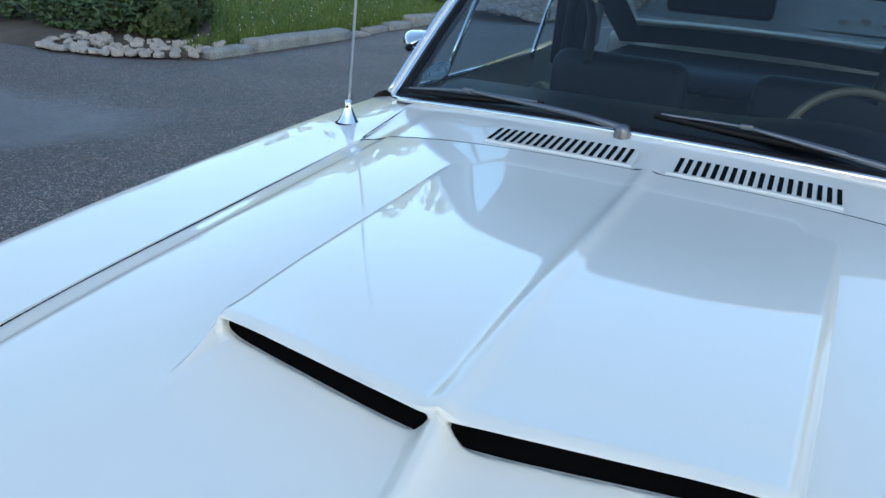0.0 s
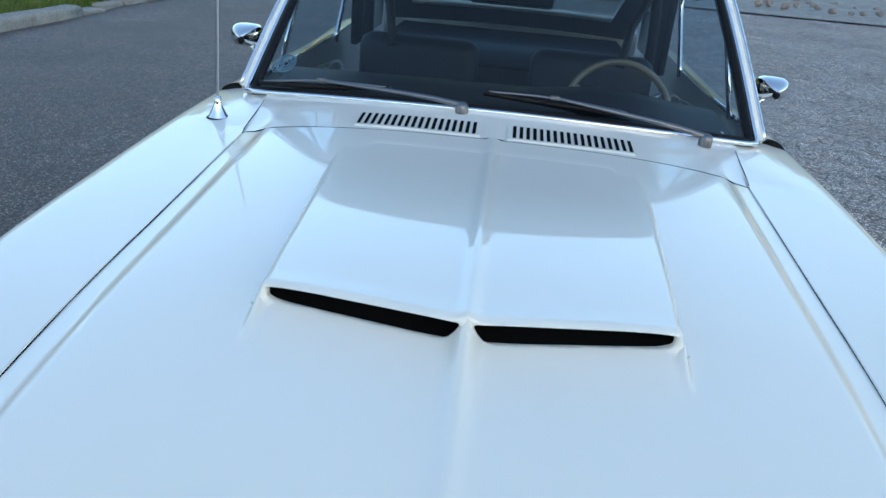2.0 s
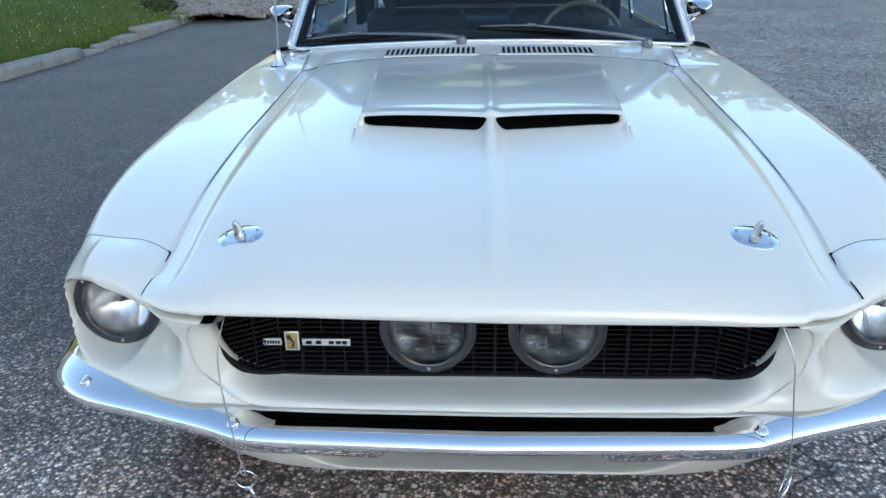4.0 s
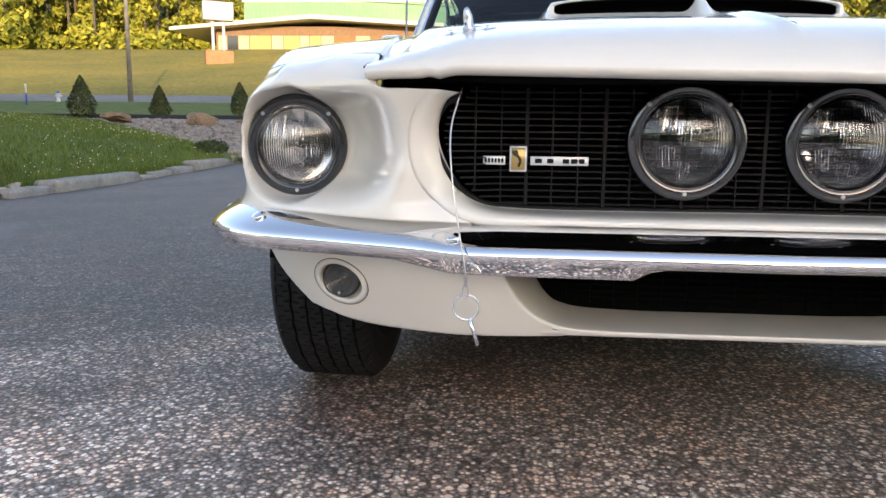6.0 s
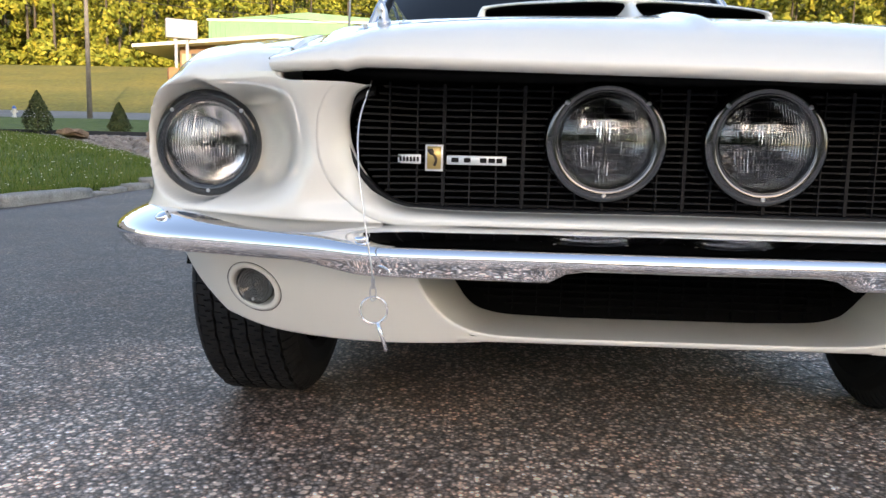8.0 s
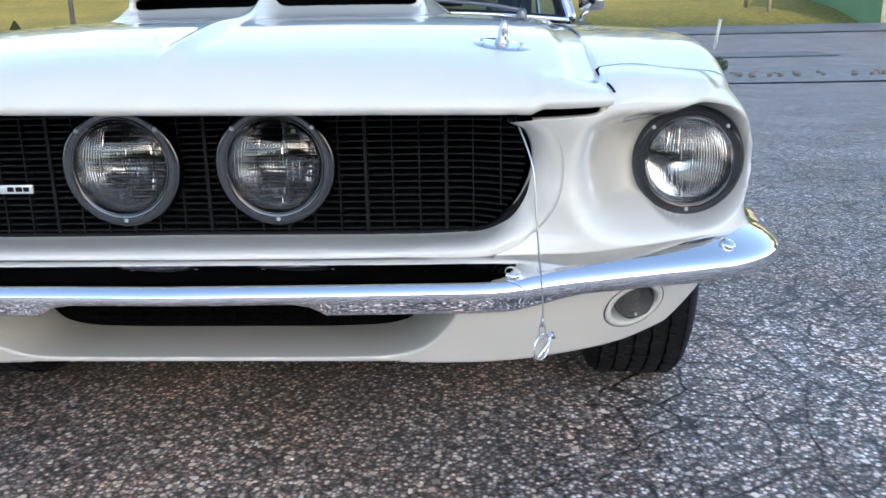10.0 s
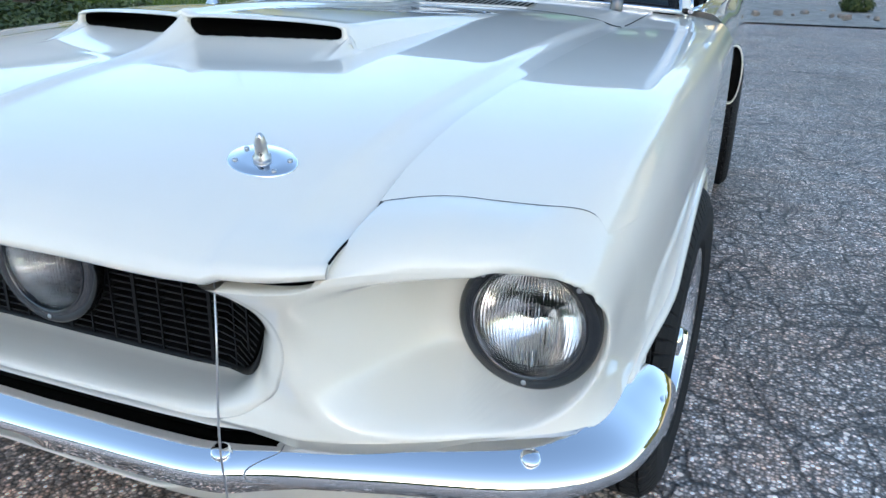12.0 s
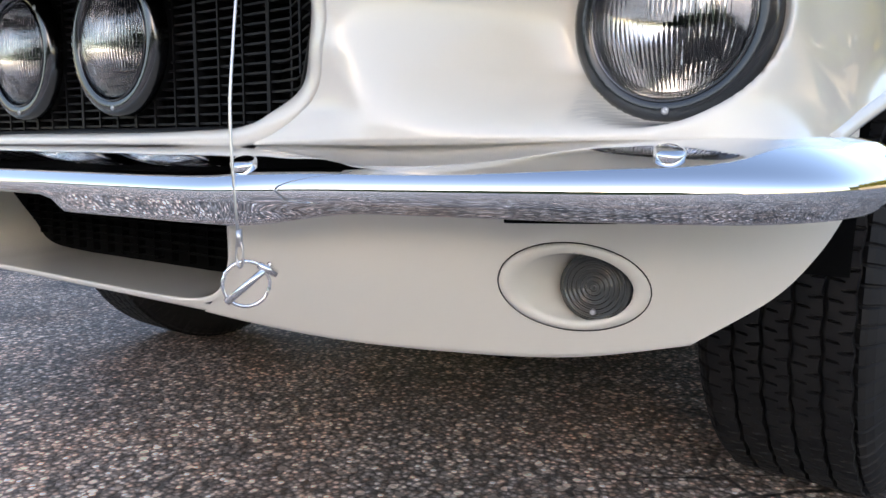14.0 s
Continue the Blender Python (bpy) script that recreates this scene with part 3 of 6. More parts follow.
for s in (-1, 1):
    rows = []
    NU, NV = 90, 80
    for j in range(-8, NV + 4):
        row = []
        for i in range(NU + 20):
            u, v = min(i / NU, 1.0), min(max(j, 0) / NV, 1.0)
            v = 0.75 * v ** 1.35 + 0.25 * v
            x, z = coons(left_c, right_c, top_c, bottom_c, u, v)
            y = nose_y(x, z) if v > 0.002 else front_y(x)
            if j < 0:                                                  # rolls up and back to the seam
                b = -j / 8 * math.pi / 2
                sy, sz = seam(x)
                if x < 0.610:
                    k = step(0.580, 0.594, x)
                    gy, gz = seam(max(x, 0.597))
                    gz -= 0.012 * (1 - step(0.592, 0.600, x))
                    sy, sz = front_y(x) + (gy - front_y(x)) * max(k, 0.10), z + (gz - z) * max(k, 0.04)
                flat = 0.42 - 0.42 * step(0.598, 0.685, x)                       # beside the bonnet the brow is a plain slope
                t = -j / 8
                y, z = y + (sy - y) * ((1 - math.cos(b)) * (1 - flat) + t * flat), z + (sz - z) * (math.sin(b) * (1 - flat) + t ** 0.9 * flat)
            if j > NV:                                                 # bottom edge rolls under
                k = (j - NV) / 3
                z, y = z - 0.006 * math.sin(min(k * 3, 1) * 1.57), y + 0.10 * k
            if i > NU:                                                 # outer side rolls back to the fender
                a = min((i - NU) / 9, 1.0) * math.pi / 2
                ex, ey = side_edge(z)
                x, y = x + (ex - x) * math.sin(a), y + (ey + 0.002 - y) * (1 - math.cos(a))
            if i > NU + 9:                                             # and lies on the fender's side for a hand's width
                k = (i - NU - 9) / 10
                x, y = fender_side(z, ey + 0.10 * k) + 0.0008 * (1 - k), ey + 0.10 * k
            row.append((s * x, y, z))
        rows.append(row)
    # soften the outer corner into the fender
    g = np.array(rows)
    away = np.hypot(np.abs(g[..., 0]) - LAMP.x, g[..., 2] - LAMP.z)
    soft = np.clip((np.abs(g[..., 0]) - 0.765) / 0.045, 0, 1) * np.clip((away - 0.099) / 0.02, 0, 1)
    soft *= np.clip((g[..., 2] - 0.522) / 0.035, 0, 1)
    soft[0] = soft[-1] = soft[:, 0] = soft[:, -1] = 0
    for _ in range(140):
        near = g.copy()
        near[1:-1, 1:-1] = (g[:-2, 1:-1] + g[2:, 1:-1] + g[1:-1, :-2] + g[1:-1, 2:]) / 4
        g = g + (near - g) * 0.5 * soft[..., None]
    rows = [[tuple(p) for p in r] for r in g]
    sheet("headlamp_surround", rows, PAINT, car, "", flip=(s > 0))

for s in (-1, 1):
    tube("panel_seam", [(s * x, y - 0.0005, z + 0.0008) for x, y, z in fender_front[:brow_end] if x < 0.818], 0.0004, MATT_BLACK, car, "thin dark panel joint", 5)

    edge = [hood_point(u, 1.0) for u in [k / 400 for k in range(2, 400, 3)]]
    sheet("hood_flange", [[(s * x, y, z - 0.0005), (s * (x - 0.001), y, z - 0.005), (s * (x - 0.003), y, z - 0.013)] for x, y, z in edge if y < 0.30], PAINT, hood, "", flip=(s > 0))
    tube("panel_seam", [(s * (x + 0.0012), y, z + 0.0004 + 0.0014 * (1 - step(0.10, 0.16, y))) for x, y, z in edge], [0.0015 + 0.0003 * step(0.6, 1.1, p[1]) for p in edge], MATT_BLACK, car, "thin dark panel joint", 5)

# rim round the grille mouth: outer line meets the surrounds, inner wall runs back to the grille
mouth_line = [(0.0, 0.533), (0.20, 0.532), (0.36, 0.533), (0.425, 0.541), (0.468, 0.575), (0.492, 0.620), (0.497, 0.660), (0.484, 0.694), (0.460, 0.708)]
outer_line = [(0.0, 0.516), (0.16, 0.516), (0.30, 0.516), (0.440, 0.517), (0.506, 0.556), (0.534, 0.610), (0.533, 0.665), (0.512, 0.701), (0.490, 0.711)]
edge_y = curve_at([0.527, 0.533, 0.552, 0.576, 0.620, 0.660, 0.690, 0.712], [0.100, 0.098, 0.082, 0.062, 0.045, 0.034, 0.006, -0.024])
for s in (-1, 1):
    a, b = spline(mouth_line, 90), spline(outer_line, 90)
    rows = []
    for k in range(90):
        (xi, zi), (xo, zo) = a[k], b[k]
        yo, yi = nose_y(xo, zo), edge_y(zi)
        chin = 1 - step(36, 48, k)                                     # the chin has a creased lower face
        row = [(s * xo, yo + 0.008 * chin, zo + 0.004 * chin), (s * xo, yo + 0.002 * chin, zo)]
        for q, f in ((0.12, 0.0), (0.30, 0.0), (0.45, 0.02), (0.60, 0.12), (0.72, 0.30), (0.84, 0.58), (0.93, 0.82), (1.0, 1.0)):
            g = f * chin + (1 - chin) * q ** 2.0
            h = q * (1 - chin) + chin * min(q * 1.5, 1) ** 0.8 * (0.72 + 0.28 * q)
            row.append((s * (xo + (xi - xo) * q), yo - 0.003 * chin * (q < 0.5) - 0.004 * (1 - chin) * q * (1 - q) ** 2 + (yi - yo) * g, zo + (zi - zo) * h))
        row.append((s * (xi - 0.003), yi + 0.006, zi + 0.002))
        row.append((s * (xi - 0.003), yi + 0.020, zi + 0.002))
        rows.append(row)
    sheet("grille_surround", rows, PAINT, car, "", flip=(s < 0))

# grille: a black egg-crate of bars, each its own
GR_Y = 0.104
grille = place("grille", bpy.data.meshes.new("grille"), car, "black metal bar grille")


def mouth_half(z):
    a = spline(mouth_line, 70)
    a = a[a[:, 0] > 0.36]
    return float(np.interp(z, a[:, 1], a[:, 0])) - 0.012


def mesh_from(name, bm, mat):
    me = bpy.data.meshes.new(name)
    bm.to_mesh(me)
    bm.free()
    me.materials.append(mat)
    return me


bow = lambda x: GR_Y + 0.004 - 0.055 * step(0.39, 0.50, abs(x))
z = 0.5418
while z < 0.716:
    w = mouth_half(z)
    xs = np.linspace(-w, w, 25)
    sheet("bar", [[(x, bow(x) + d, z + h) for d, h in ((-0.004, -0.0012), (-0.004, 0.0012), (0.010, 0.0012), (0.010, -0.0012))] for x in xs], BLACK, grille, close_v=True, smooth=False)
    z += 0.0102
for k in range(-11, 12):
    x = k * 0.0405 + 0.006
    if abs(x) > 0.475:
        continue
    wide = 0.0026 if k % 3 == 0 else 0.0012
    z0 = 0.536 + 0.13 * max(0, (abs(x) - 0.40) / 0.085) ** 2
    part("bar", box_bm(x - wide, x + wide, bow(x) - 0.006, bow(x) + 0.010, z0, 0.722), BLACK, grille, smooth=False)
sheet("grille_frame", [[(x, bow(x) - 0.008 + d, z + h) for d, h in ((0, -0.006), (0, 0.006), (0.02, 0.006), (0.02, -0.006))] for x, z in [(-a, b) for a, b in spline(mouth_line, 60)[::-1]] + [(a, b) for a, b in spline(mouth_line, 60)[1:]]], BLACK, grille, "satin black edge strip", close_v=True)
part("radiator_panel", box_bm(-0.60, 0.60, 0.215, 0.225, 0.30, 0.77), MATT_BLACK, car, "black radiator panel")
# solid black box in place of the shaded hollow behind the chin
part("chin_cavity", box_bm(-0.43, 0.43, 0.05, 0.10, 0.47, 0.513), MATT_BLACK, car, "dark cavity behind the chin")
# sheet added to darken the lip's white underside, which the bumper mirrors
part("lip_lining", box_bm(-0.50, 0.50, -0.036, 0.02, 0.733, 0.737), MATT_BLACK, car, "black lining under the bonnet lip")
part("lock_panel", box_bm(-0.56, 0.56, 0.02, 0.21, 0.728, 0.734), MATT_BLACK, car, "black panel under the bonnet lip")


# lamps
def lamp(at, ring, label, ring_mat):
    base = place("headlamp", bpy.data.meshes.new("headlamp"), car, label, Matrix.Translation(at))
    k = ring / 0.086
    turned("bezel", [(0.006, 0.060 * k), (-0.008, 0.0685 * k), (-0.010, 0.071 * k), (-0.010, 0.082 * k), (-0.006, 0.086 * k), (0.010, 0.086 * k)], ring_mat, base, "grey ring", 64)
    turned("retaining_ring", [(0.0, 0.0662 * k), (-0.008, 0.0672 * k), (-0.0115, 0.0688 * k), (-0.009, 0.0702 * k), (0.0, 0.0702 * k)], GREY_RING, base, "chrome retaining ring", 64)
    turned("reflector", [(0.052 - 0.048 * (q / 15) ** 2, 0.0001 + 0.067 * k * q / 15) for q in range(16)], SILVER, base, "silvered reflector", 48)
    turned("bulb_shield", [(0.020, 0.0001), (0.020, 0.006), (0.024, 0.0075), (0.040, 0.0075)], BLACK, base, "", 20)
    part("bulb_mount", box_bm(-0.016, 0.016, 0.026, 0.050, -0.003, 0.001, 0.001), BLACK, base)
    rows = []
    for i in range(193):                                               # lens: a shallow dome with upright flutes
        u = -1 + 2 * i / 192
        row = []
        for j in range(33):
            w = -1 + 2 * j / 32
            x, zz = u * math.sqrt(1 - w * w / 2), w * math.sqrt(1 - u * u / 2)
            r2 = x * x + zz * zz
            flute = 0.00036 * math.cos(u * 96) * (0.35 + 0.65 * (math.sin(7 * w + 2 * round(u * 2)) > -0.3))
            row.append((x * 0.067 * k, -0.006 - 0.017 * (1 - r2) + flute * (1 - r2 ** 4), zz * 0.067 * k))
        rows.append(row)
    sheet("lens", rows, LENS_GLASS, base, "fluted glass lens", flip=True, thick=0.004)
    for a in (-1.57, 0.75, 2.4):
        turned("screw", [(0.0, 0.0001), (-0.0015, 0.002), (0.0, 0.0036), (0.003, 0.0036)], STEEL, base, "", 10, at=(0.077 * k * math.cos(a), -0.010, 0.077 * k * math.sin(a)))
    return base


for s in (-1, 1):
    lamp((s * LAMP.x, LAMP.y - 0.004, LAMP.z), 0.0885, "round fluted headlamp in a grey ring", DARK_RING)
    lamp((s * 0.117, 0.088, 0.643), 0.0905, "round driving lamp set in the grille", GREY_RING)
    turned("lamp_bowl", [(0.14, 0.050), (0.14, 0.086), (0.030, 0.089), (0.008, 0.0885)], BLACK, grille, "black lamp bowl", 40, at=(s * 0.117, 0.088, 0.643))

# badge on the grille
badge = place("badge", bpy.data.meshes.new("badge"), grille, "silver and gold badge on the grille")
by = GR_Y - 0.010


def plate(x0, x1, z0, z1, mat, depth=0.004, y=by):
    return box_bm(x0, x1, y - depth, y, z0, z1, 0.0008, 1)


# bumper: one chrome blade swept round the nose
bump_path = spline([(0.0, -0.054), (0.10, -0.051), (0.28, -0.045), (0.44, -0.036), (0.52, -0.012), (0.65, 0.030), (0.78, 0.070), (0.853, 0.112), (0.900, 0.168), (0.923, 0.240), (0.930, 0.305), (0.930, 0.352)], 90)


def bump_low(x):
    ax = abs(x)
    a = 0.463 - 0.017 * step(0.172, 0.206, ax)
    return a + 0.014 * step(0.46, 0.58, ax)


rows = []
for s, order in ((-1, range(89, 0, -1)), (1, range(0, 90))):
    for k in order:
        p, a, b = bump_path[k], bump_path[max(k - 1, 0)], bump_path[min(k + 1, 89)]
        d = (b - a) / np.linalg.norm(b - a) if k else np.array([1.0, 0.06])
        n = np.array([d[1], -d[0]])
        t = k / 89
        end = step(0.80, 1.0, t)
        lift = 0.006 * step(0.35, 0.75, t)
        low = bump_low(p[0]) + 0.004 * step(0.6, 0.9, t)
        row = []
        centre = 1 - step(0.42, 0.56, p[0])                            # the middle sits lower, the ends meet the nose
        for q, z, c in ((-0.095, 0.508, 0.500), (-0.105, 0.5200, 0.5150), (-0.080, 0.5225, 0.5175), (-0.058, 0.5205, 0.5148), (-0.044, 0.5155, 0.5088), (-0.032, 0.5100, 0.5030), (-0.022, 0.5045, 0.4978), (-0.014, 0.4990, 0.4932), (-0.008, 0.4940, 0.4887), (-0.0045, 0.4900, 0.4852), (-0.0018, 0.4858, 0.4813), (0.0, 0.480, 0.4770), (-0.001, 0.474, 0.4725), (-0.004, 0.467, 0.467)):
            row.append((q * (1 - 0.45 * end), z + (c - z) * centre + lift))
        for q, f in ((-0.008, 0.35), (-0.012, 0.75), (-0.014, 0.95), (-0.018, 1.0), (-0.028, 0.9), (-0.045, 0.2)):
            row.append((q * (1 - 0.3 * end), 0.468 + lift * (1 - f) + (low - 0.468) * f))
        mid = 0.488
        rows.append([(s * (p[0] + n[0] * q), p[1] + n[1] * q, mid + (z - mid) * (1 - 0.25 * end) + 0.010 * end) for q, z in row])
bumper = sheet("bumper", rows, CHROME, car, "polished chrome front bumper", close_v=True)
for s in (-1, 1):
    part("bumper_end", box_bm(*sorted((s * 0.900, s * 0.922)), 0.29, 0.350, 0.478, 0.512, 0.008), CHROME, bumper)
    for x, y, z, r in ((0.466, -0.012, 0.5020, 20), (0.796, 0.104, 0.5135, 30)):
        turned("bolt", [(-0.004, 0.0115), (0.0, 0.0118), (0.0018, 0.0095), (0.0028, 0.005), (0.0031, 0.0001)], CHROME, bumper, "domed chrome bolt head", 24, "Z", m=Matrix.Translation((s * x, y, z)) @ Euler((radians(29), 0, s * radians(r))).to_matrix().to_4x4())

# valance below the bumper with an air opening in the middle
val_y = curve_at([0.28, 0.37, 0.45, 0.55, 0.62, 0.68, 0.76, 0.83, 0.90], [0.004, 0.016, 0.035, 0.080, 0.120, 0.160, 0.228, 0.310, 0.40])
val_left = along([(0.400, 0.470), (0.388, 0.432), (0.366, 0.392), (0.334, 0.362), (0.292, 0.334)])
val_right = along([(0.884, 0.480), (0.878, 0.456), (0.858, 0.415), (0.823, 0.370), (0.758, 0.322)])
val_top = along([(0.400, 0.470), (0.55, 0.472), (0.70, 0.475), (0.884, 0.480)])
val_bot = along([(0.292, 0.334), (0.42, 0.322), (0.55, 0.312), (0.66, 0.309), (0.758, 0.322)])
SMOKED = material("smoked_lens", (0.035, 0.038, 0.036), 0.10, Coat_Weight=1.0)
FOG = Vector((0.680, 0.0, 0.386))
for s in (-1, 1):
    rows = []
    for j in range(40):
        row = []
        for i in range(61):
            u, v = max(i, 0) / 60, min(j / 36, 1.0)
            x, z = coons(val_left, val_right, val_top, val_bot, u, v)
            y = val_y(x) + 0.066 * max(0, (0.465 - z) / 0.13) ** 1.3
            if j > 36:
                y, z = y + 0.014 * (j - 36), z - 0.002 * (j == 37)
            row.append((s * x, y, z))
        rows.append(row)
    valance = sheet("valance", rows, PAINT, car, "white painted lower valance", flip=(s > 0),
                    drop=lambda i, j: math.hypot((abs(rows[i][j][0]) + abs(rows[i + 1][j + 1][0])) / 2 - FOG.x, 1.3 * ((rows[i][j][2] + rows[i + 1][j + 1][2]) / 2 - FOG.z)) < 0.053)
    # marker lamp: an oval rim on the panel and a tunnel back to a round lens
    lamp_rim = place("marker_lamp", bpy.data.meshes.new("marker_lamp"), car, "round marker lamp in an oval white rim")

    def skin(x, z):
        return val_y(x) + 0.066 * max(0, (0.465 - z) / 0.13) ** 1.3
    rows = []
    for r, d in ((1.14, 0.003), (1.10, -0.0035), (1.0, -0.0045), (0.90, -0.003), (0.86, 0.004)):
        rows.append([(s * (FOG.x + 0.0505 * r * math.cos(a)), skin(FOG.x + 0.0505 * r * math.cos(a), FOG.z + 0.0400 * r * math.sin(a)) + d, FOG.z + 0.0400 * r * math.sin(a)) for a in np.linspace(0, 2 * math.pi, 48, endpoint=False)])
    rows.append([(s * (FOG.x + 0.006 + 0.036 * math.cos(a)), 0.236, FOG.z - 0.002 + 0.034 * math.sin(a)) for a in np.linspace(0, 2 * math.pi, 48, endpoint=False)])
    sheet("rim", rows, PAINT, lamp_rim, "", close_v=True, flip=(s < 0))
    tube("gasket", [(x, y - 0.0035, z) for x, y, z in rows[0]], 0.0006, MATT_BLACK, lamp_rim, "thin dark joint", 5, closed=True)
    fwd = Matrix.Translation((s * (FOG.x + 0.007), 0.226, FOG.z - 0.002)) @ Euler((0, 0, s * radians(12))).to_matrix().to_4x4()
    prof = [(0.012, 0.0345), (0.0, 0.034)] + [(-0.001 - 0.004 * (1 - r) + 0.0010 * math.cos(r * 44), 0.032 * r + 0.0001) for r in np.linspace(1, 0, 40)]
    turned("lens", prof, SMOKED, lamp_rim, "smoked lens with rings", 40, m=fwd)
    turned("screw", [(-0.002, 0.0001), (-0.003, 0.002), (-0.002, 0.003), (0.0, 0.003)], STEEL, lamp_rim, "", 10, m=fwd @ Matrix.Translation((0, -0.003, -0.024)))
    part("bracket_slot", box_bm(-0.050, 0.050, -0.002, 0.002, -0.0035, 0.0035, 0.001), MATT_BLACK, valance, "dark bracket slot", m=Matrix.Translation((s * 0.682, val_y(0.682) - 0.002, 0.453)) @ Euler((0, 0, s * 0.62)).to_matrix().to_4x4())
lip = []
for x in np.linspace(-0.33, 0.33, 41):
    lip.append([(x, skin(x, z) + d, z) for d, z in ((0.001, 0.345), (0.0, 0.340), (0.001, 0.336), (0.012, 0.3315), (0.05, 0.329), (0.09, 0.329))])
sheet("valance_lip", lip, PAINT, car, "white lower lip", flip=True)
# the opening's edge rolls in all round to the lower grille
u_line = spline([(0.402, 0.476), (0.389, 0.432), (0.366, 0.393), (0.332, 0.363), (0.285, 0.349), (0.20, 0.3450), (0.10, 0.3445), (0.0, 0.3445)], 60)
u_line = [(-x, z) for x, z in u_line[:-1]] + [(x, z) for x, z in u_line[::-1]]
rows = []
for k, (x, z) in enumerate(u_line):
    (xa, za), (xb, zb) = u_line[max(k - 1, 0)], u_line[min(k + 1, len(u_line) - 1)]
    n = Vector((-(zb - za), xb - xa)).normalized()                      # towards the opening
    deep = 0.006 + 0.036 * abs(n.x)
    row = []
    for a, d in ((-0.30, -0.0012), (-0.12, -0.0012), (0.0, 0.0), (0.06, 0.004), (0.12, 0.011), (0.22, 0.024), (0.40, 0.050), (0.62, 0.080), (0.82, 0.108), (1.0, 0.135)):
        m = a * deep if a > 0 else a * 0.02
        row.append((x + n.x * m, skin(abs(x + n.x * min(m, 0)), z + n.y * min(m, 0)) + d, z + n.y * m))
    rows.append(row)
sheet("opening_edge", rows, PAINT, car, "white rolled edge of the lower opening", flip=True)
# added black sheet: the deep shade of the lower opening
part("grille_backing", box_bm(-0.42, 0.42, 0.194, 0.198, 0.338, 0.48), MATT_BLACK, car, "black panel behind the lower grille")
lower_grille = place("lower_grille", bpy.data.meshes.new("lower_grille"), car, "black lower bar grille")
for k in range(9):
    z = 0.360 + 0.0118 * k
    wide = min(abs(x) for x, h in u_line if h > z - 0.022) - 0.046
    part("bar", box_bm(-wide, wide, 0.178, 0.188, z, z + 0.003), MATT_BLACK, lower_grille, smooth=False)
for k in range(-8, 9):
    low = min(h for x, h in u_line if abs(x) > min(abs(0.04 * k) + 0.046, 0.40)) + 0.014
    part("bar", box_bm(0.04 * k - 0.001, 0.04 * k + 0.001, 0.177, 0.188, low, 0.475), MATT_BLACK, lower_grille, smooth=False)

# pin lanyards: a thin cable from below the bonnet lip down to a ring and a clip
for s, pts, ring_at, roll in ((-1, [(-0.456, 0.004, 0.716), (-0.470, -0.016, 0.66), (-0.468, -0.034, 0.60), (-0.456, -0.048, 0.52), (-0.445, -0.056, 0.458), (-0.444, -0.052, 0.437)], (-0.4435, -0.046, 0.404), 0.10),
                              (1, [(0.468, 0.000, 0.714), (0.489, -0.030, 0.655), (0.494, -0.042, 0.594), (0.498, -0.050, 0.537), (0.504, -0.052, 0.470), (0.504, -0.049, 0.437)], (0.504, -0.043, 0.404), 0.9)):
    lan = place("lanyard", bpy.data.meshes.new("lanyard"), hood, "thin steel cable with ring and clip")
    tube("cable", spline(pts, 40), 0.0013, STEEL, lan, n=6)
    e = Vector(pts[-1])
    tube("crimp", [e + Vector((0, 0, 0.012)), e + Vector((0, 0, -0.002))], 0.0026, STEEL, lan, n=8)
    tube("loop", [e + Vector((0.0042 * math.cos(a), 0, -0.008 + 0.011 * math.sin(a))) for a in np.linspace(0, 6.28, 20, endpoint=False)], 0.0011, STEEL, lan, n=6, closed=True)
    turn = Matrix.Translation(ring_at) @ Euler((0, 0, roll)).to_matrix().to_4x4()
    tube("split_ring", [turn @ Vector((0.0185 * math.cos(a), 0, 0.0185 * math.sin(a))) for a in np.linspace(0, 2 * math.pi, 40, endpoint=False)], 0.0016, CHROME, lan, "chrome split ring", 8, closed=True)
    if s < 0:
        tube("clip", [turn @ Vector(p) for p in ((0.006, 0, -0.018), (0.011, -0.001, -0.034), (0.018, -0.002, -0.056))], 0.0030, CHROME, lan, "chrome clip pin", 8)
    else:
        tube("clip", [turn @ Vector(p) for p in ((-0.016, -0.004, -0.014), (0.004, -0.006, 0.003), (0.020, -0.004, 0.016))], 0.0030, CHROME, lan, "chrome clip pin", 8)
        tube("clip_cross", [turn @ Vector(p) for p in ((0.010, -0.006, 0.016), (0.024, -0.004, 0.008))], 0.0032, CHROME, lan, "", 8)

# badge: gold emblem between two plates, lettering as plain bars
part("emblem", plate(-0.3855, -0.3585, 0.592, 0.632, WHITE_PLATE), WHITE_PLATE, badge, "silver frame")
part("emblem_field", plate(-0.3825, -0.3615, 0.595, 0.629, GOLD, 0.002, by - 0.0035), GOLD, badge, "gold field")
tube("emblem_curve", [(-0.372 + 0.0045 * math.sin(4.6 * t + 0.3) * (0.4 + t), by - 0.0062, 0.600 + 0.025 * t) for t in np.linspace(0, 1, 14)], [0.0022 + 0.0022 * (t > 0.7) for t in np.linspace(0, 1, 14)], BROWN, badge, "brown curved shape", 6)
part("side_plate", plate(-0.427, -0.392, 0.6025, 0.6165, WHITE_PLATE), WHITE_PLATE, badge, "silver plate")
part("side_plate", plate(-0.353, -0.263, 0.6025, 0.6165, WHITE_PLATE), WHITE_PLATE, badge, "silver plate")
for k in range(6):
    part("dark_bar", plate(-0.4245 + 0.0052 * k, -0.4210 + 0.0052 * k, 0.6060, 0.6130, BROWN, 0.001, by - 0.0038), BLACK, badge, smooth=False)
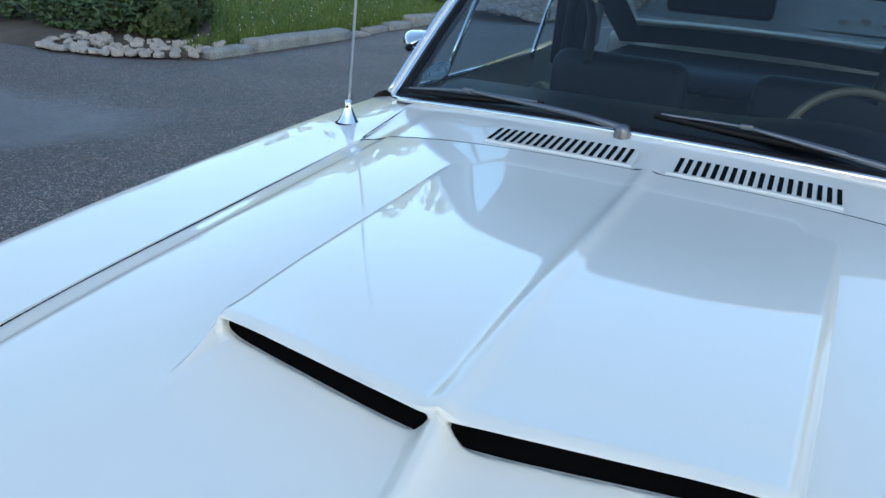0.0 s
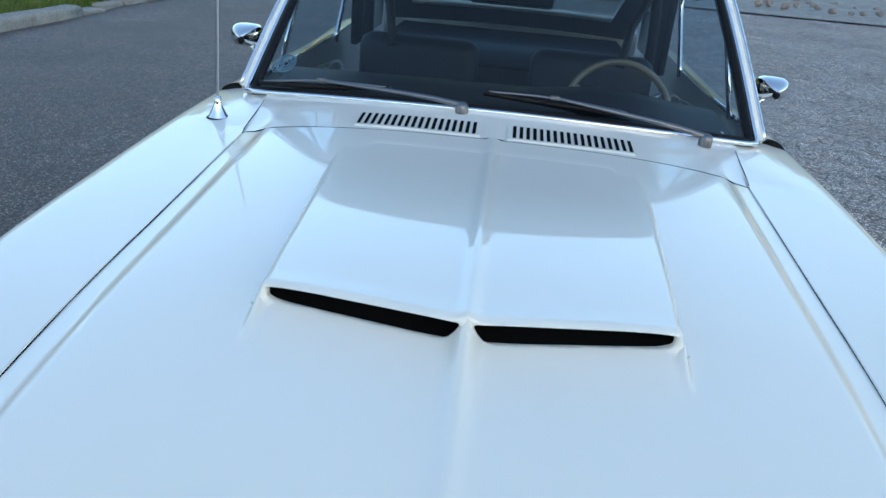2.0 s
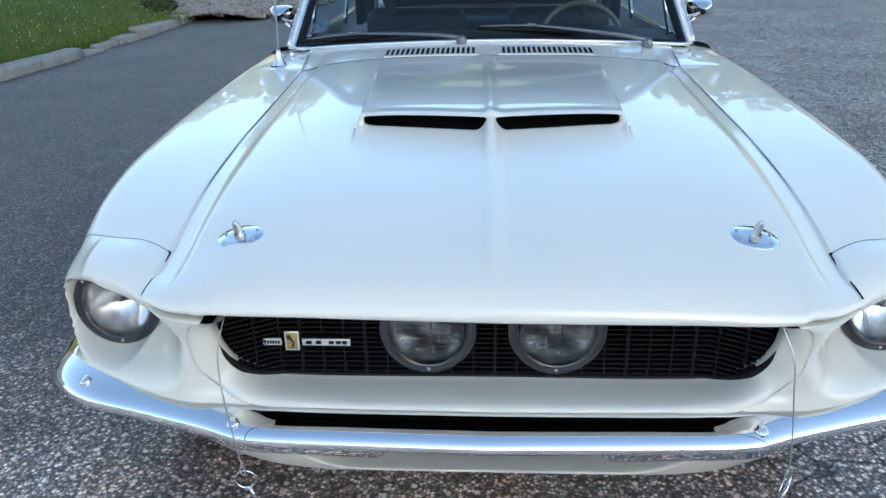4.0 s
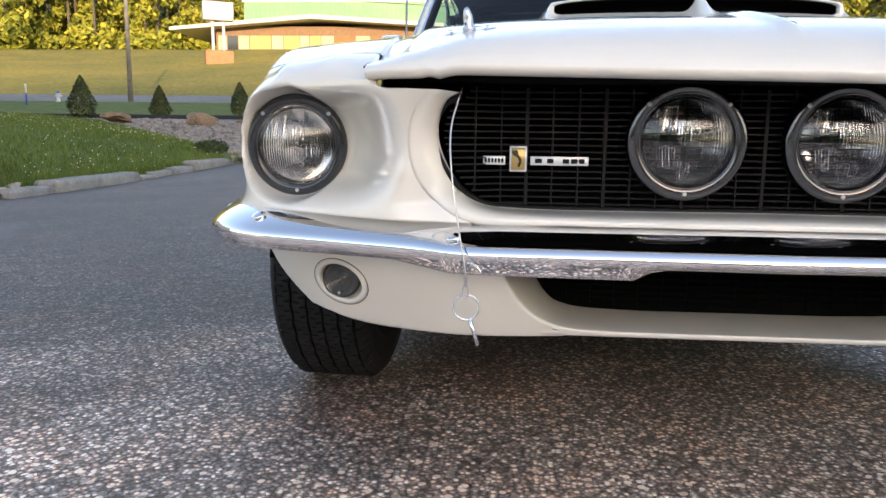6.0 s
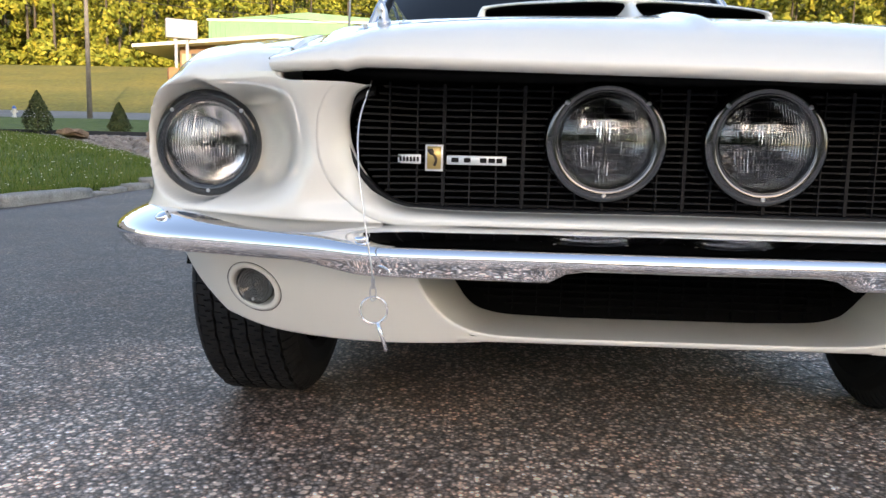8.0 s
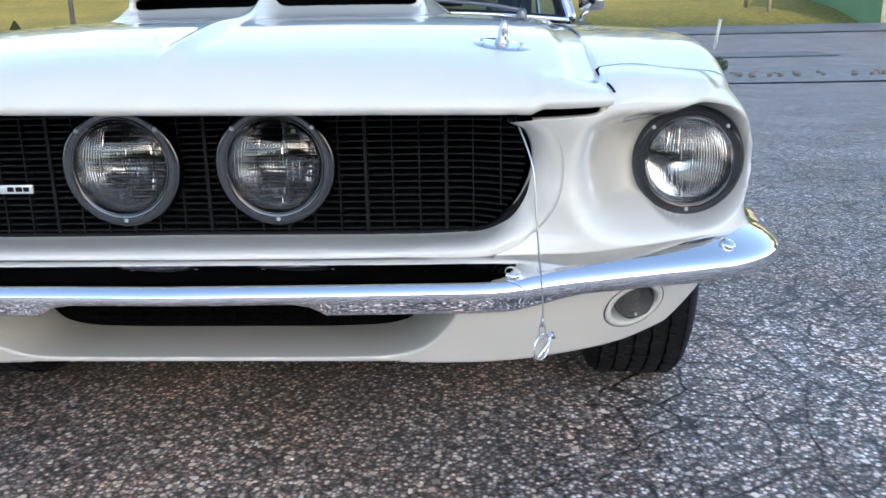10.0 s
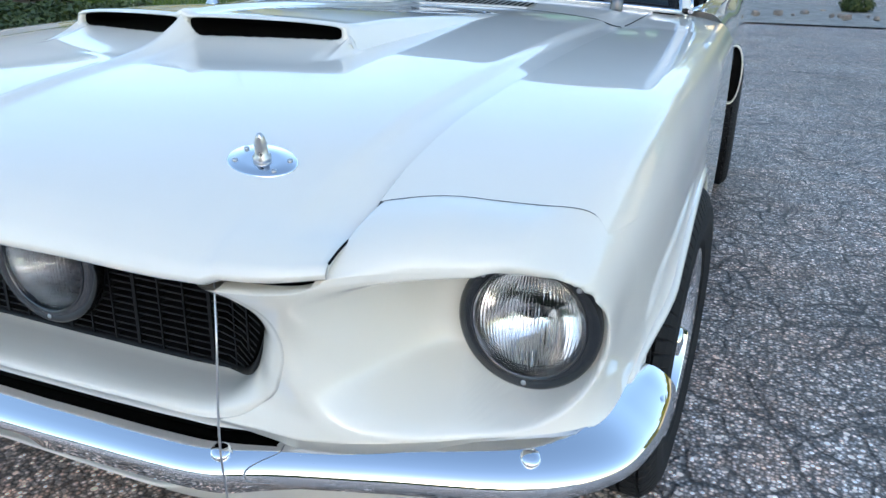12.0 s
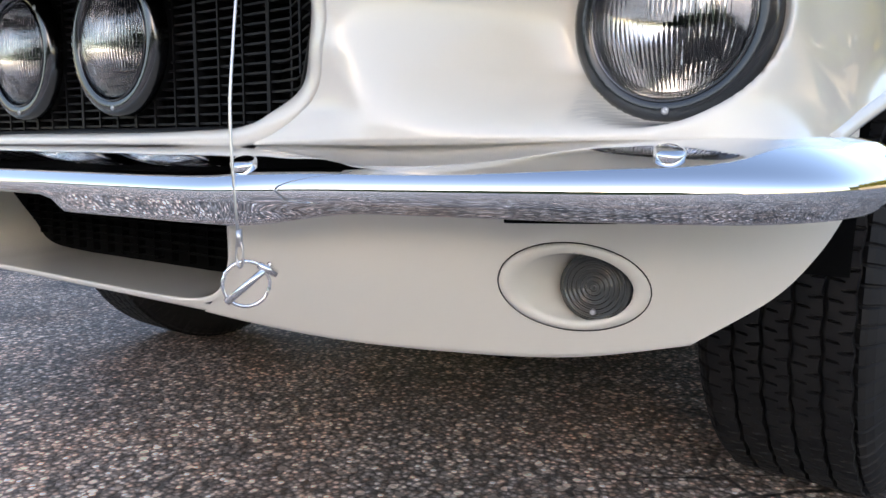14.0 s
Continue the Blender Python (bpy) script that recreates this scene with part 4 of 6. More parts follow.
for x0, x1 in ((-0.346, -0.335), (-0.327, -0.317), (-0.303, -0.293), (-0.290, -0.280), (-0.278, -0.269)):
    part("dark_bar", plate(x0, x1, 0.6060, 0.6130, BROWN, 0.001, by - 0.0038), BLACK, badge, smooth=False)


# wheels
@functools.lru_cache(None)
def tyre_mesh():
    """Five ribs between zigzag grooves, each rib cut by short sipes from both edges, and notched shoulders."""
    half, n = 0.116, 960
    side = [(-half + 0.018, 0.195), (-half + 0.004, 0.215), (-half - 0.004, 0.25), (-half - 0.001, 0.280), (-half + 0.008, 0.302), (-half + 0.016, 0.3125), (-half + 0.023, 0.3175)]
    ribs = np.linspace(-half + 0.026, half - 0.026, 6)
    cols = [(x, r, 0, 0) for x, r in side]
    for q, (a, b) in enumerate(zip(ribs, ribs[1:])):
        g = 0.0026
        cols += [(a + g, 0.3125, 1, q), (a + g + 0.0005, 0.3232, 2, q), (a + 0.44 * (b - a), 0.3236, 3, q), (a + 0.56 * (b - a), 0.3236, 4, q), (b - g - 0.0005, 0.3232, 5, q), (b - g, 0.3125, 6, q)]
    cols += [(-x, r, 7, 0) for x, r in side[::-1]]
    rows = []
    for k in range(n):
        a, ring = 2 * math.pi * k / n, []
        zig = 0.0016 * (abs((k % 24) - 12) / 6 - 1)
        for c, (x, r, kind, q) in enumerate(cols):
            ph = (k + 5 * q) % 12
            if kind in (1, 2, 5, 6):
                x += zig
            if (kind == 2 and ph == 0) or (kind == 3 and ph == 1) or (kind == 5 and ph == 6) or (kind == 4 and ph == 7):
                r -= 0.0065
            if kind in (0, 7) and 0.301 < r < 0.3176 and (k + (6 if kind else 0)) % 12 < 2:
                r -= 0.005
            ring.append((x, r * math.cos(a), r * math.sin(a)))
        rows.append(ring)
    m = len(cols)
    faces = [(i * m + j, i * m + j + 1, ((i + 1) % n) * m + j + 1, ((i + 1) % n) * m + j) for i in range(n) for j in range(m - 1)]
    return data_of("tyre", [p for r in rows for p in r], faces, RUBBER, False)


def wheel(at, s, turn=0.0):
    w = place("wheel", bpy.data.meshes.new("wheel"), car, "black tyre on a chrome slotted wheel", Matrix.Translation(at) @ Euler((0, 0, radians(turn))).to_matrix().to_4x4())
    place("tyre", tyre_mesh(), w, "black ribbed tyre")
    turned("rim", [(s * -0.10, 0.198), (s * 0.06, 0.185), (s * 0.085, 0.190), (s * 0.104, 0.200), (s * 0.108, 0.197), (s * 0.100, 0.182), (s * 0.03, 0.175)], CHROME, w, "chrome rim", 64, "X")
    rows = []
    for r in np.linspace(0.176, 0.03, 14):
        ring = []
        for k in range(120):
            a = 2 * math.pi * k / 120
            dip = 0.03 * max(0.0, math.cos(5 * a)) ** 0.5 * step(0.07, 0.10, r) * (1 - step(0.155, 0.172, r)) if math.cos(5 * a) > 0 else 0
            ring.append((s * (0.055 + 0.03 * step(0.18, 0.06, r) - dip), r * math.cos(a), r * math.sin(a)))
        rows.append(ring)
    sheet("wheel_face", rows, STEEL, w, "five-spoke alloy face", close_v=True)
    turned("hub_cap", [(s * 0.075, 0.034), (s * 0.105, 0.030), (s * 0.110, 0.0001)], CHROME, w, "", 32, "X")


for s in (-1, 1):
    wheel((s * 0.806, AXLE_Y, 0.3235), s, -3.5)
    wheel((s * 0.815, AXLE_Y + 2.743, 0.3235), s)

# cowl panel with two slotted vents
rows = []
for k in range(25):
    t = k / 24
    row = []
    for j in range(81):
        x = -0.673 + 1.346 * j / 80
        y0, y1 = 1.504 - 0.04 * (x / 0.64) ** 2, 1.726 + 0.0585 * (x / 0.673) ** 2
        y = y0 + (y1 - y0) * t
        z0 = hood_z(min(max(x, -0.63), 0.63), 1.47) + 0.002
        z = z0 + (0.966 - 0.031 * (x / 0.673) ** 2 - z0) * t ** 1.1
        row.append((x, y, z))
    rows.append(row)
cowl = sheet("cowl", rows, PAINT, car, "white cowl panel", flip=True)


def cowl_z(x, y):
    y0, y1 = 1.504 - 0.04 * (x / 0.64) ** 2, 1.726 + 0.0585 * (x / 0.673) ** 2
    z0 = hood_z(x, 1.47) + 0.002
    return z0 + (0.966 - 0.031 * (x / 0.673) ** 2 - z0) * max((y - y0) / (y1 - y0), 0) ** 1.1


for s in (-1, 1):
    vent = place("cowl_vent", bpy.data.meshes.new("cowl_vent"), cowl, "white slotted air vent")
    c = lambda x, y, h: (x, y, cowl_z(x, y) + h)
    xs = np.linspace(0.0346, 0.361, 30)
    sheet("vent_frame", [[c(s * x, 1.511, 0.001), c(s * x, 1.515, 0.005), c(s * x, 1.610, 0.005), c(s * x, 1.614, 0.001)] for x in xs], PAINT, vent, flip=(s < 0), smooth=False)
    for k in range(18):
        x = 0.048 + 0.0177 * k
        sheet("slot", [[c(s * (x + a), y, 0.0066) for a in (0.0, 0.0092)] for y in np.linspace(1.521, 1.605, 4)], MATT_BLACK, vent, flip=(s > 0), smooth=False)

tube("panel_seam", [(x, 1.502 - 0.04 * (x / 0.64) ** 2, hood_z(x, 1.47) + 0.0032) for x in np.linspace(-0.63, 0.63, 60)], 0.0012, MATT_BLACK, car, "thin dark panel joint", 5)
for s in (-1, 1):
    tube("panel_seam", spline([(s * x, y, fender_section(y, 4)[0][1] + 0.0012) for x, y in ((0.640, 1.465), (0.648, 1.53), (0.654, 1.60), (0.662, 1.68), (0.668, 1.76))], 24), 0.0011, MATT_BLACK, car, "thin dark panel joint", 5)
front_parts = set(car.children)


# windscreen, pillars, roof
def screen(u, v):
    x = (0.765 - 0.085 * v) * u
    a = abs(u)
    y = 1.822 + (2.235 - 1.822) * v + (0.085 + 0.01 * v) * a ** 2.4
    z = 0.952 - 0.034 * a ** 2 + 0.400 * v + 0.030 * v * (1 - a * a) + 0.020 * math.sin(math.pi * v) * 0.6 - 0.004 * v * a * a
    return (x, y, z)


windscreen = sheet("windscreen", [[screen(-1 + 2 * j / 40, k / 20) for j in range(41)] for k in range(21)], GLASS, car, "dark tinted windscreen")
windscreen.visible_shadow = False
edge = [screen(-1, k / 20) for k in range(21)] + [screen(-1 + 2 * j / 40, 1) for j in range(1, 41)] + [screen(1, 1 - k / 20) for k in range(1, 21)] + [screen(1 - 2 * j / 40, 0) for j in range(1, 40)]
grow = lambda p, k, d: (p[0] * k, p[1] + d * 0.6, p[2] + d)
tube("seal", [grow(p, 0.983, -0.002) for p in edge], 0.015, BLACK, windscreen, "black rubber seal", 8, closed=True)
tube("trim", [(p[0] * 1.012, p[1] - (0.014 if k > 80 else 0.004), p[2] + (0.010 if k > 20 and k < 61 else -0.004)) for k, p in enumerate(edge)], 0.0075, CHROME, windscreen, "chrome windscreen trim", 8, closed=True)
for s in (-1, 1):
    rows = []
    for k in range(21):
        x, y, z = screen(s, k / 20)
        rows.append([(x + s * 0.004, y - 0.004, z), (x + s * 0.022, y + 0.002, z + 0.008), (x + s * 0.036, y + 0.022, z + 0.004), (x + s * 0.030, y + 0.060, z - 0.005), (x - s * 0.010, y + 0.065, z - 0.01)])
    sheet("pillar", rows, PAINT, car, "white windscreen pillar", flip=(s < 0))
    tube("drip_rail", [(p[2][0] + s * 0.003, p[2][1] + 0.004, p[2][2] + 0.002) for p in rows] + [(s * 0.725, 2.7, 1.345), (s * 0.715, 3.2, 1.325), (s * 0.70, 3.55, 1.26)], 0.006, CHROME, car, "chrome drip rail", 6)
rows = []
for k in range(30):
    t = k / 29
    row = []
    for j in range(41):
        u = -1 + 2 * j / 40
        x, y, z = screen(u, 1.0)
        y = y + (3.30 - y) * t
        row.append((x * 1.015 + 0.03 * u * math.sin(math.pi * min(t + 0.2, 1)), y, z + 0.012 + 0.022 * math.sin(math.pi * min(t * 0.9 + 0.02, 1)) - 0.035 * t * t - 0.02 * abs(u) ** 6 * 0))
    rows.append(row)
roof = sheet("roof", rows, PAINT, car, "white roof panel", thick=0.02)
sheet("headliner", [[(x * 0.985, y, z - 0.034) for x, y, z in r] for r in rows], VINYL, car, "black headliner")


def tail_z(y):
    return 1.33 - 0.40 * ((y - 3.25) / 1.25) ** 1.15


rows = [[(u * (0.71 + 0.03 * k / 14), 3.28 + 1.25 * k / 14, tail_z(3.28 + 1.25 * k / 14) - 0.02 * u * u) for u in np.linspace(-1, 1, 31)] for k in range(15)]
sheet("fastback", rows, PAINT, car, "white sloping tail", drop=lambda i, j: 1 <= i <= 9 and 3 <= j <= 26, thick=0.02)
sheet("tail_lining", [[(x * 0.985, y, z - 0.034) for x, y, z in r] for r in rows], VINYL, car, "black lining round the rear window", drop=lambda i, j: 1 <= i <= 9 and 3 <= j <= 26)
rear = sheet("rear_window", [[(u * 0.58, y, tail_z(y) - 0.012) for u in (-1, -0.5, 0, 0.5, 1)] for y in np.linspace(3.34, 4.20, 8)], SIDE_GLASS, car, "rear window glass", flip=True)
rear.visible_shadow = False
part("tail_panel", box_bm(-0.80, 0.80, 4.50, 4.60, 0.35, 0.93, 0.03), PAINT, car, "white tail panel")

# doors, quarters and sills
for s in (-1, 1):
    rows = []
    for y in np.linspace(1.994, 4.55, 40):
        q = y - 1.935
        wide = 0.003 * math.sin(q * 1.2)
        low = 0.24
        d = (y - (AXLE_Y + 2.743)) / 0.42
        if abs(d) < 1:
            low = 0.30 + 0.36 * math.sqrt(1 - d * d)
        top = 0.905 + 0.03 * step(2.8, 3.9, y)
        rows.append([(s * x, y, z) for x, z in spline([(0.80, top + 0.012), (0.86, top + 0.004), (0.896, top - 0.025), (0.920, top - 0.09), (0.925, 0.70), (0.915, max(low + 0.06, 0.5)), (0.905, low)], 18)])
    sheet("side_panel", rows, PAINT, car, "white door and quarter panel", flip=(s > 0))
    part("door_gap", box_bm(*sorted((s * 0.80, s * 0.908)), 1.990, 1.9935, 0.26, 0.86), MATT_BLACK, car, "dark door gap", smooth=False)
    # side scoop ahead of the rear wheel with a black mouth
    sc = place("side_scoop", bpy.data.meshes.new("side_scoop"), car, "white side air scoop with black mouth")
    rows = []
    for y, w in ((3.00, 1.0), (3.04, 1.0), (3.2, 0.9), (3.45, 0.55), (3.70, 0.1)):
        rows.append([(s * (0.915 + 0.055 * w * math.sin(a) ** 0.6), y + 0.10 * (0.62 - (0.62 + 0.13 * math.cos(a))), 0.62 + 0.13 * math.cos(a) * (0.7 + 0.3 * w)) for a in np.linspace(0.001, math.pi - 0.001, 20)])
    sheet("scoop_shell", rows, PAINT, sc, flip=(s < 0), thick=0.006)
    sheet("mouth", [[(s * (0.915 + 0.048 * k * math.sin(a) ** 0.6), 3.02 + 0.10 * (0.62 - (0.62 + 0.13 * math.cos(a))), 0.62 + 0.12 * math.cos(a)) for a in np.linspace(0.001, math.pi - 0.001, 20)] for k in (0, 1)], MATT_BLACK, sc, "black mouth")
    # side window frame: chrome vent bar and window
    tube("vent_bar", [(s * 0.775, 2.22, 0.915), (s * 0.735, 2.47, 1.30)], 0.009, CHROME, car, "chrome vent window bar", 8)
    tube("window_trim", [(s * 0.80, 1.95, 0.915), (s * 0.80, 2.5, 0.918), (s * 0.795, 3.1, 0.93)], 0.008, CHROME, car, "chrome window trim", 8)
    part("rear_pillar", box_bm(*sorted((s * 0.70, s * 0.76)), 3.60, 3.9, 0.90, 1.12, 0.02), PAINT, car, "white rear pillar")
    tube("window_frame", spline([(s * 0.735, 2.62, 1.325), (s * 0.738, 3.02, 1.305), (s * 0.745, 3.20, 1.23), (s * 0.775, 3.07, 0.905)], 24), 0.011, CHROME, car, "chrome side window frame", 8)
    part("quarter_trim", box_bm(*sorted((s * 0.700, s * 0.735)), 3.20, 3.62, 0.88, 1.27, 0.012), BLACK, car, "dark quarter panel inside")

# wing mirrors
for s in (-1, 1):
    mir = place("wing_mirror", bpy.data.meshes.new("wing_mirror"), car, "chrome bullet-shaped wing mirror")
    tube("stalk", [(s * 0.872, 2.36, 0.90), (s * 0.89, 2.35, 0.95), (s * 0.915, 2.34, 0.985)], [0.016, 0.011, 0.010], CHROME, mir, n=10)
    rows = []
    for t in np.linspace(0, 1, 12):
        r = math.sin(min(t * 1.25, 1) * math.pi / 2) ** 0.7
        rows.append([(s * 0.928 + 0.055 * r * math.copysign(abs(math.cos(a)) ** 0.6, math.cos(a)), 2.27 + 0.10 * t, 1.012 + 0.040 * r * math.copysign(abs(math.sin(a)) ** 0.6, math.sin(a))) for a in np.linspace(0, 2 * math.pi, 24, endpoint=False)])
    rows.append([(s * 0.928, 2.365, 1.012)] * 24)
    sheet("mirror_shell", rows, CHROME, mir, close_v=True)
    turned("fixing", [(0.0, 0.0001), (0.0, 0.012), (0.012, 0.010), (0.014, 0.0001)], BLACK, mir, "", 12, at=(s * 0.915, 2.245, 1.005))

# wipers, aerial
for pivot, tip, heel in (((-0.101, 1.792, 0.950), (-0.723, 1.876, 0.948), (-0.322, 1.862, 0.972)), ((0.598, 1.803, 0.931), (-0.044, 1.856, 0.992), (0.385, 1.836, 0.976))):
    wi = place("wiper", bpy.data.meshes.new("wiper"), car, "steel wiper arm with black blade")
    a, b, c = Vector(pivot), Vector(tip), Vector(heel)
    mid = b.lerp(c, 0.48) + Vector((0, -0.006, 0.016))
    turned("pivot", [(-0.02, 0.019), (0.004, 0.019), (0.012, 0.016), (0.017, 0.009), (0.018, 0.0001)], WIPER, wi, "", 20, "Z", at=(a.x, a.y, a.z + 0.004))
    tube("arm", spline([a + Vector((0, 0, 0.012)), a.lerp(mid, 0.30) + Vector((0, -0.008, 0.016)), mid], 16), [0.0095 - 0.0045 * k / 15 for k in range(16)], WIPER, wi, n=8)
    part("arm_clip", box_bm(-0.014, 0.014, -0.006, 0.006, -0.006, 0.006, 0.002), WIPER, wi, m=Matrix.Translation(mid))
    tube("frame", spline([c + Vector((0, -0.002, 0.004)), mid + Vector((0, 0.004, -0.002)), b + Vector((0, -0.002, 0.004))], 14), 0.0042, WIPER, wi, n=6)
    tube("blade", spline([c, b.lerp(c, 0.48) + Vector((0, 0.002, -0.004)), b], 14), 0.0100, BLACK, wi, "black rubber blade", 6)
aer = place("aerial", bpy.data.meshes.new("aerial"), car, "chrome mast aerial on the fender")
AX, AY, AZ = -0.775, 1.672, 0.877
turned("base_seal", [(0.0, 0.033), (0.006, 0.033), (0.008, 0.029)], BLACK, aer, "black rubber foot", 24, "Z", at=(AX, AY, AZ))
turned("base", [(0.006, 0.029), (0.022, 0.020), (0.042, 0.011), (0.05, 0.010), (0.064, 0.009), (0.066, 0.0001)], CHROME, aer, "chrome cone", 24, "Z", at=(AX, AY, AZ))
tube("mast", [(AX, AY, AZ + 0.06), (AX + 0.004, AY + 0.02, AZ + 0.40), (AX + 0.01, AY + 0.06, AZ + 0.82)], [0.0042, 0.0036, 0.0022], STEEL, aer, n=8)

# cabin
part("floor_pan", box_bm(-0.78, 0.78, 1.0, 4.5, 0.20, 0.26), MATT_BLACK, car, "dark underbody")
part("bulkhead", box_bm(-0.70, 0.70, 1.66, 1.70, 0.25, 0.88), MATT_BLACK, car, "dark bulkhead")
rows = [[(x, y + 0.105 * (abs(x) / 0.765) ** 2.4 * (1 - step(1.9, 2.24, y)) + 0.012, z + 0.03 * math.exp(-((x - 0.37) / 0.2) ** 2) * (y > 2.0) - 0.01 * (x / 0.7) ** 2) for x in np.linspace(-0.72, 0.72, 31)] for y, z in ((1.84, 0.925), (1.95, 0.935), (2.1, 0.945), (2.24, 0.945), (2.29, 0.93), (2.31, 0.88), (2.30, 0.70))]
sheet("dashboard", rows, VINYL, car, "black padded dashboard")
for s in (-1, 1):
    seat = place("seat", bpy.data.meshes.new("seat"), car, "black vinyl bucket seat")
    part("backrest", box_bm(s * 0.37 - 0.26, s * 0.37 + 0.26, 2.86, 3.00, 0.45, 0.99, 0.06, 4), VINYL, seat)
    part("cushion", box_bm(s * 0.37 - 0.26, s * 0.37 + 0.26, 2.42, 2.92, 0.38, 0.55, 0.05, 3), VINYL, seat)
    tube("harness", [(s * 0.60, 3.02, 1.28), (s * 0.52, 3.0, 1.10), (s * 0.48, 2.86, 0.95)], 0.020, VINYL, car, "black shoulder belt", 6)
tube("roll_hoop", spline([(-0.62, 3.06, 0.4), (-0.62, 3.06, 1.15), (-0.52, 3.06, 1.27), (0, 3.06, 1.285), (0.52, 3.06, 1.27), (0.62, 3.06, 1.15), (0.62, 3.06, 0.4)], 40), 0.022, BLACK, car, "black roll hoop", 10)
part("rear_deck", box_bm(-0.66, 0.66, 3.2, 4.45, 0.84, 0.87), VINYL, car, "black rear deck")
sw = place("steering_wheel", bpy.data.meshes.new("steering_wheel"), car, "wood-rimmed steering wheel", Matrix.Translation((0.418, 2.345, 0.866)) @ Euler((radians(68), 0, 0)).to_matrix().to_4x4())
tube("wheel_rim", [(0.185 * math.cos(a), 0.185 * math.sin(a), 0) for a in np.linspace(0, 2 * math.pi, 64, endpoint=False)], 0.0125, WOOD, sw, "varnished wooden rim", 10, closed=True)
for a in (0.52, 2.62, 4.71):
    tube("spoke", [(0.03 * math.cos(a), 0.03 * math.sin(a), -0.03), (0.18 * math.cos(a), 0.18 * math.sin(a), 0)], 0.008, STEEL, sw, n=6)
tube("column", [(0, 0, -0.25), (0, 0, -0.02)], 0.028, BLACK, sw, n=12)
rv = place("rear_view_mirror", bpy.data.meshes.new("rear_view_mirror"), car, "dark interior mirror")
part("mirror_body", box_bm(-0.138, 0.145, 2.30, 2.325, 1.200, 1.278, 0.016, 4), BLACK, rv)
tube("mirror_stem", [(0, 2.315, 1.24), (0, 2.33, 1.33)], 0.006, STEEL, rv, n=8)
# sticker with a ring pattern at the lower corner of the windscreen
STICKER = material("pale_blue_sticker", (0.72, 0.84, 0.90), 0.5)
sticker = place("sticker", bpy.data.meshes.new("sticker"), windscreen, "pale round sticker with a ring pattern")
o, du, dv = (Vector(screen(u, v)) for u, v in ((-0.90, 0.165), (-0.88, 0.165), (-0.90, 0.185)))
du, dv = (du - o).normalized(), (dv - o).normalized()
back = dv.cross(du).normalized() * 0.006
o = o + (back if back.y > 0 else -back)
for cx, cz, r, w in ((0.006, 0.004, 0.032, 0.0018), (0.006, 0.004, 0.025, 0.0010), (0.006, 0.004, 0.018, 0.0016), (0.006, 0.004, 0.009, 0.0014), (-0.020, -0.010, 0.019, 0.0014), (-0.020, -0.010, 0.012, 0.0012), (0.026, 0.022, 0.009, 0.0012)):
    tube("ring", [o + du * (cx + r * math.cos(a)) + dv * (cz + r * math.sin(a)) for a in np.linspace(0, 2 * math.pi, 32, endpoint=False)], 1.7 * w, STICKER, sticker, n=5, closed=True)
part("engine", box_bm(-0.20, 0.22, 0.75, 1.3, 0.21, 0.40, 0.03), MATT_BLACK, car, "dark engine underside")

# everything from the windscreen back is drawn to a slightly larger plan; bring it to the car's
TO_PLAN = Matrix.Translation((0, -0.063, 0.0555)) @ Matrix.Diagonal((0.961, 0.975, 0.96, 1))
for ob in list(car.children):
    if ob not in front_parts and ob.name.split(".")[0] not in ("engine", "floor_pan"):
        ob.matrix_basis = TO_PLAN @ ob.matrix_basis

# ---- the surroundings ----
lie = curve_at([-900, -60, 0, 11, 14, 20, 25, 30, 38, 45, 49, 60, 75, 92, 110, 150, 400, 900], [6, 0, 0, 0, 0.08, 0.33, 0.64, 0.98, 1.55, 2.25, 2.35, 4.0, 6.8, 9.9, 11.2, 14, 40, 60])


def fall(x, y):
    """The yard's level: it falls a little towards the kerb."""
    return lie(y) - 0.13 * step(-1.4, -5.6, x) * (1 - step(16, 27, y)) * step(-14, -7, y)


xs = [-900, -400, -200, -120, -80, -50] + list(np.linspace(-36, -9, 10)) + list(np.linspace(-8.5, 0, 18)) + list(np.linspace(3, 36, 12)) + [50, 80, 120, 200, 400, 900]
ys = [-900, -400, -200, -100, -60, -30, -15] + list(np.linspace(-8, 60, 52)) + [65, 70, 75, 80, 86, 92, 98, 104, 110, 130, 150, 200, 300, 400, 600, 900]
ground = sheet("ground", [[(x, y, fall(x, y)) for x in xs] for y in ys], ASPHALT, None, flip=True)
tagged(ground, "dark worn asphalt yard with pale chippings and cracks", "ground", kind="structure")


def strip(name, x_of, y0, y1, lift, mat, label, category, ny=12, nx=30):
    rows = []
    for y in np.linspace(y0, y1, ny):
        a, b = x_of(y)
        rows.append([(x, y, lie(y) + lift) for x in np.linspace(a, b, nx)])
    return tagged(sheet(name, rows, mat, None, flip=True), label, category, kind="structure")


lawn_edge = curve_at([-30, 4, 7, 10, 12.5, 14.5, 20, 25.5, 28], [-6.22, -6.22, -6.22, -6.22, -6.15, -6.0, -9.6, -14.4, -16.2])


def lawn_z(x, y):
    e = lawn_edge(y)
    d = max(e - x, 0)
    far = 1 - step(15, 27, y) * 0.45
    return fall(-6.0, y) + 0.05 + far * (0.155 * min(d, 9) - 0.006 * min(d, 9) ** 2) + 0.05 * noise.noise((x * 0.4, y * 0.4, 0))


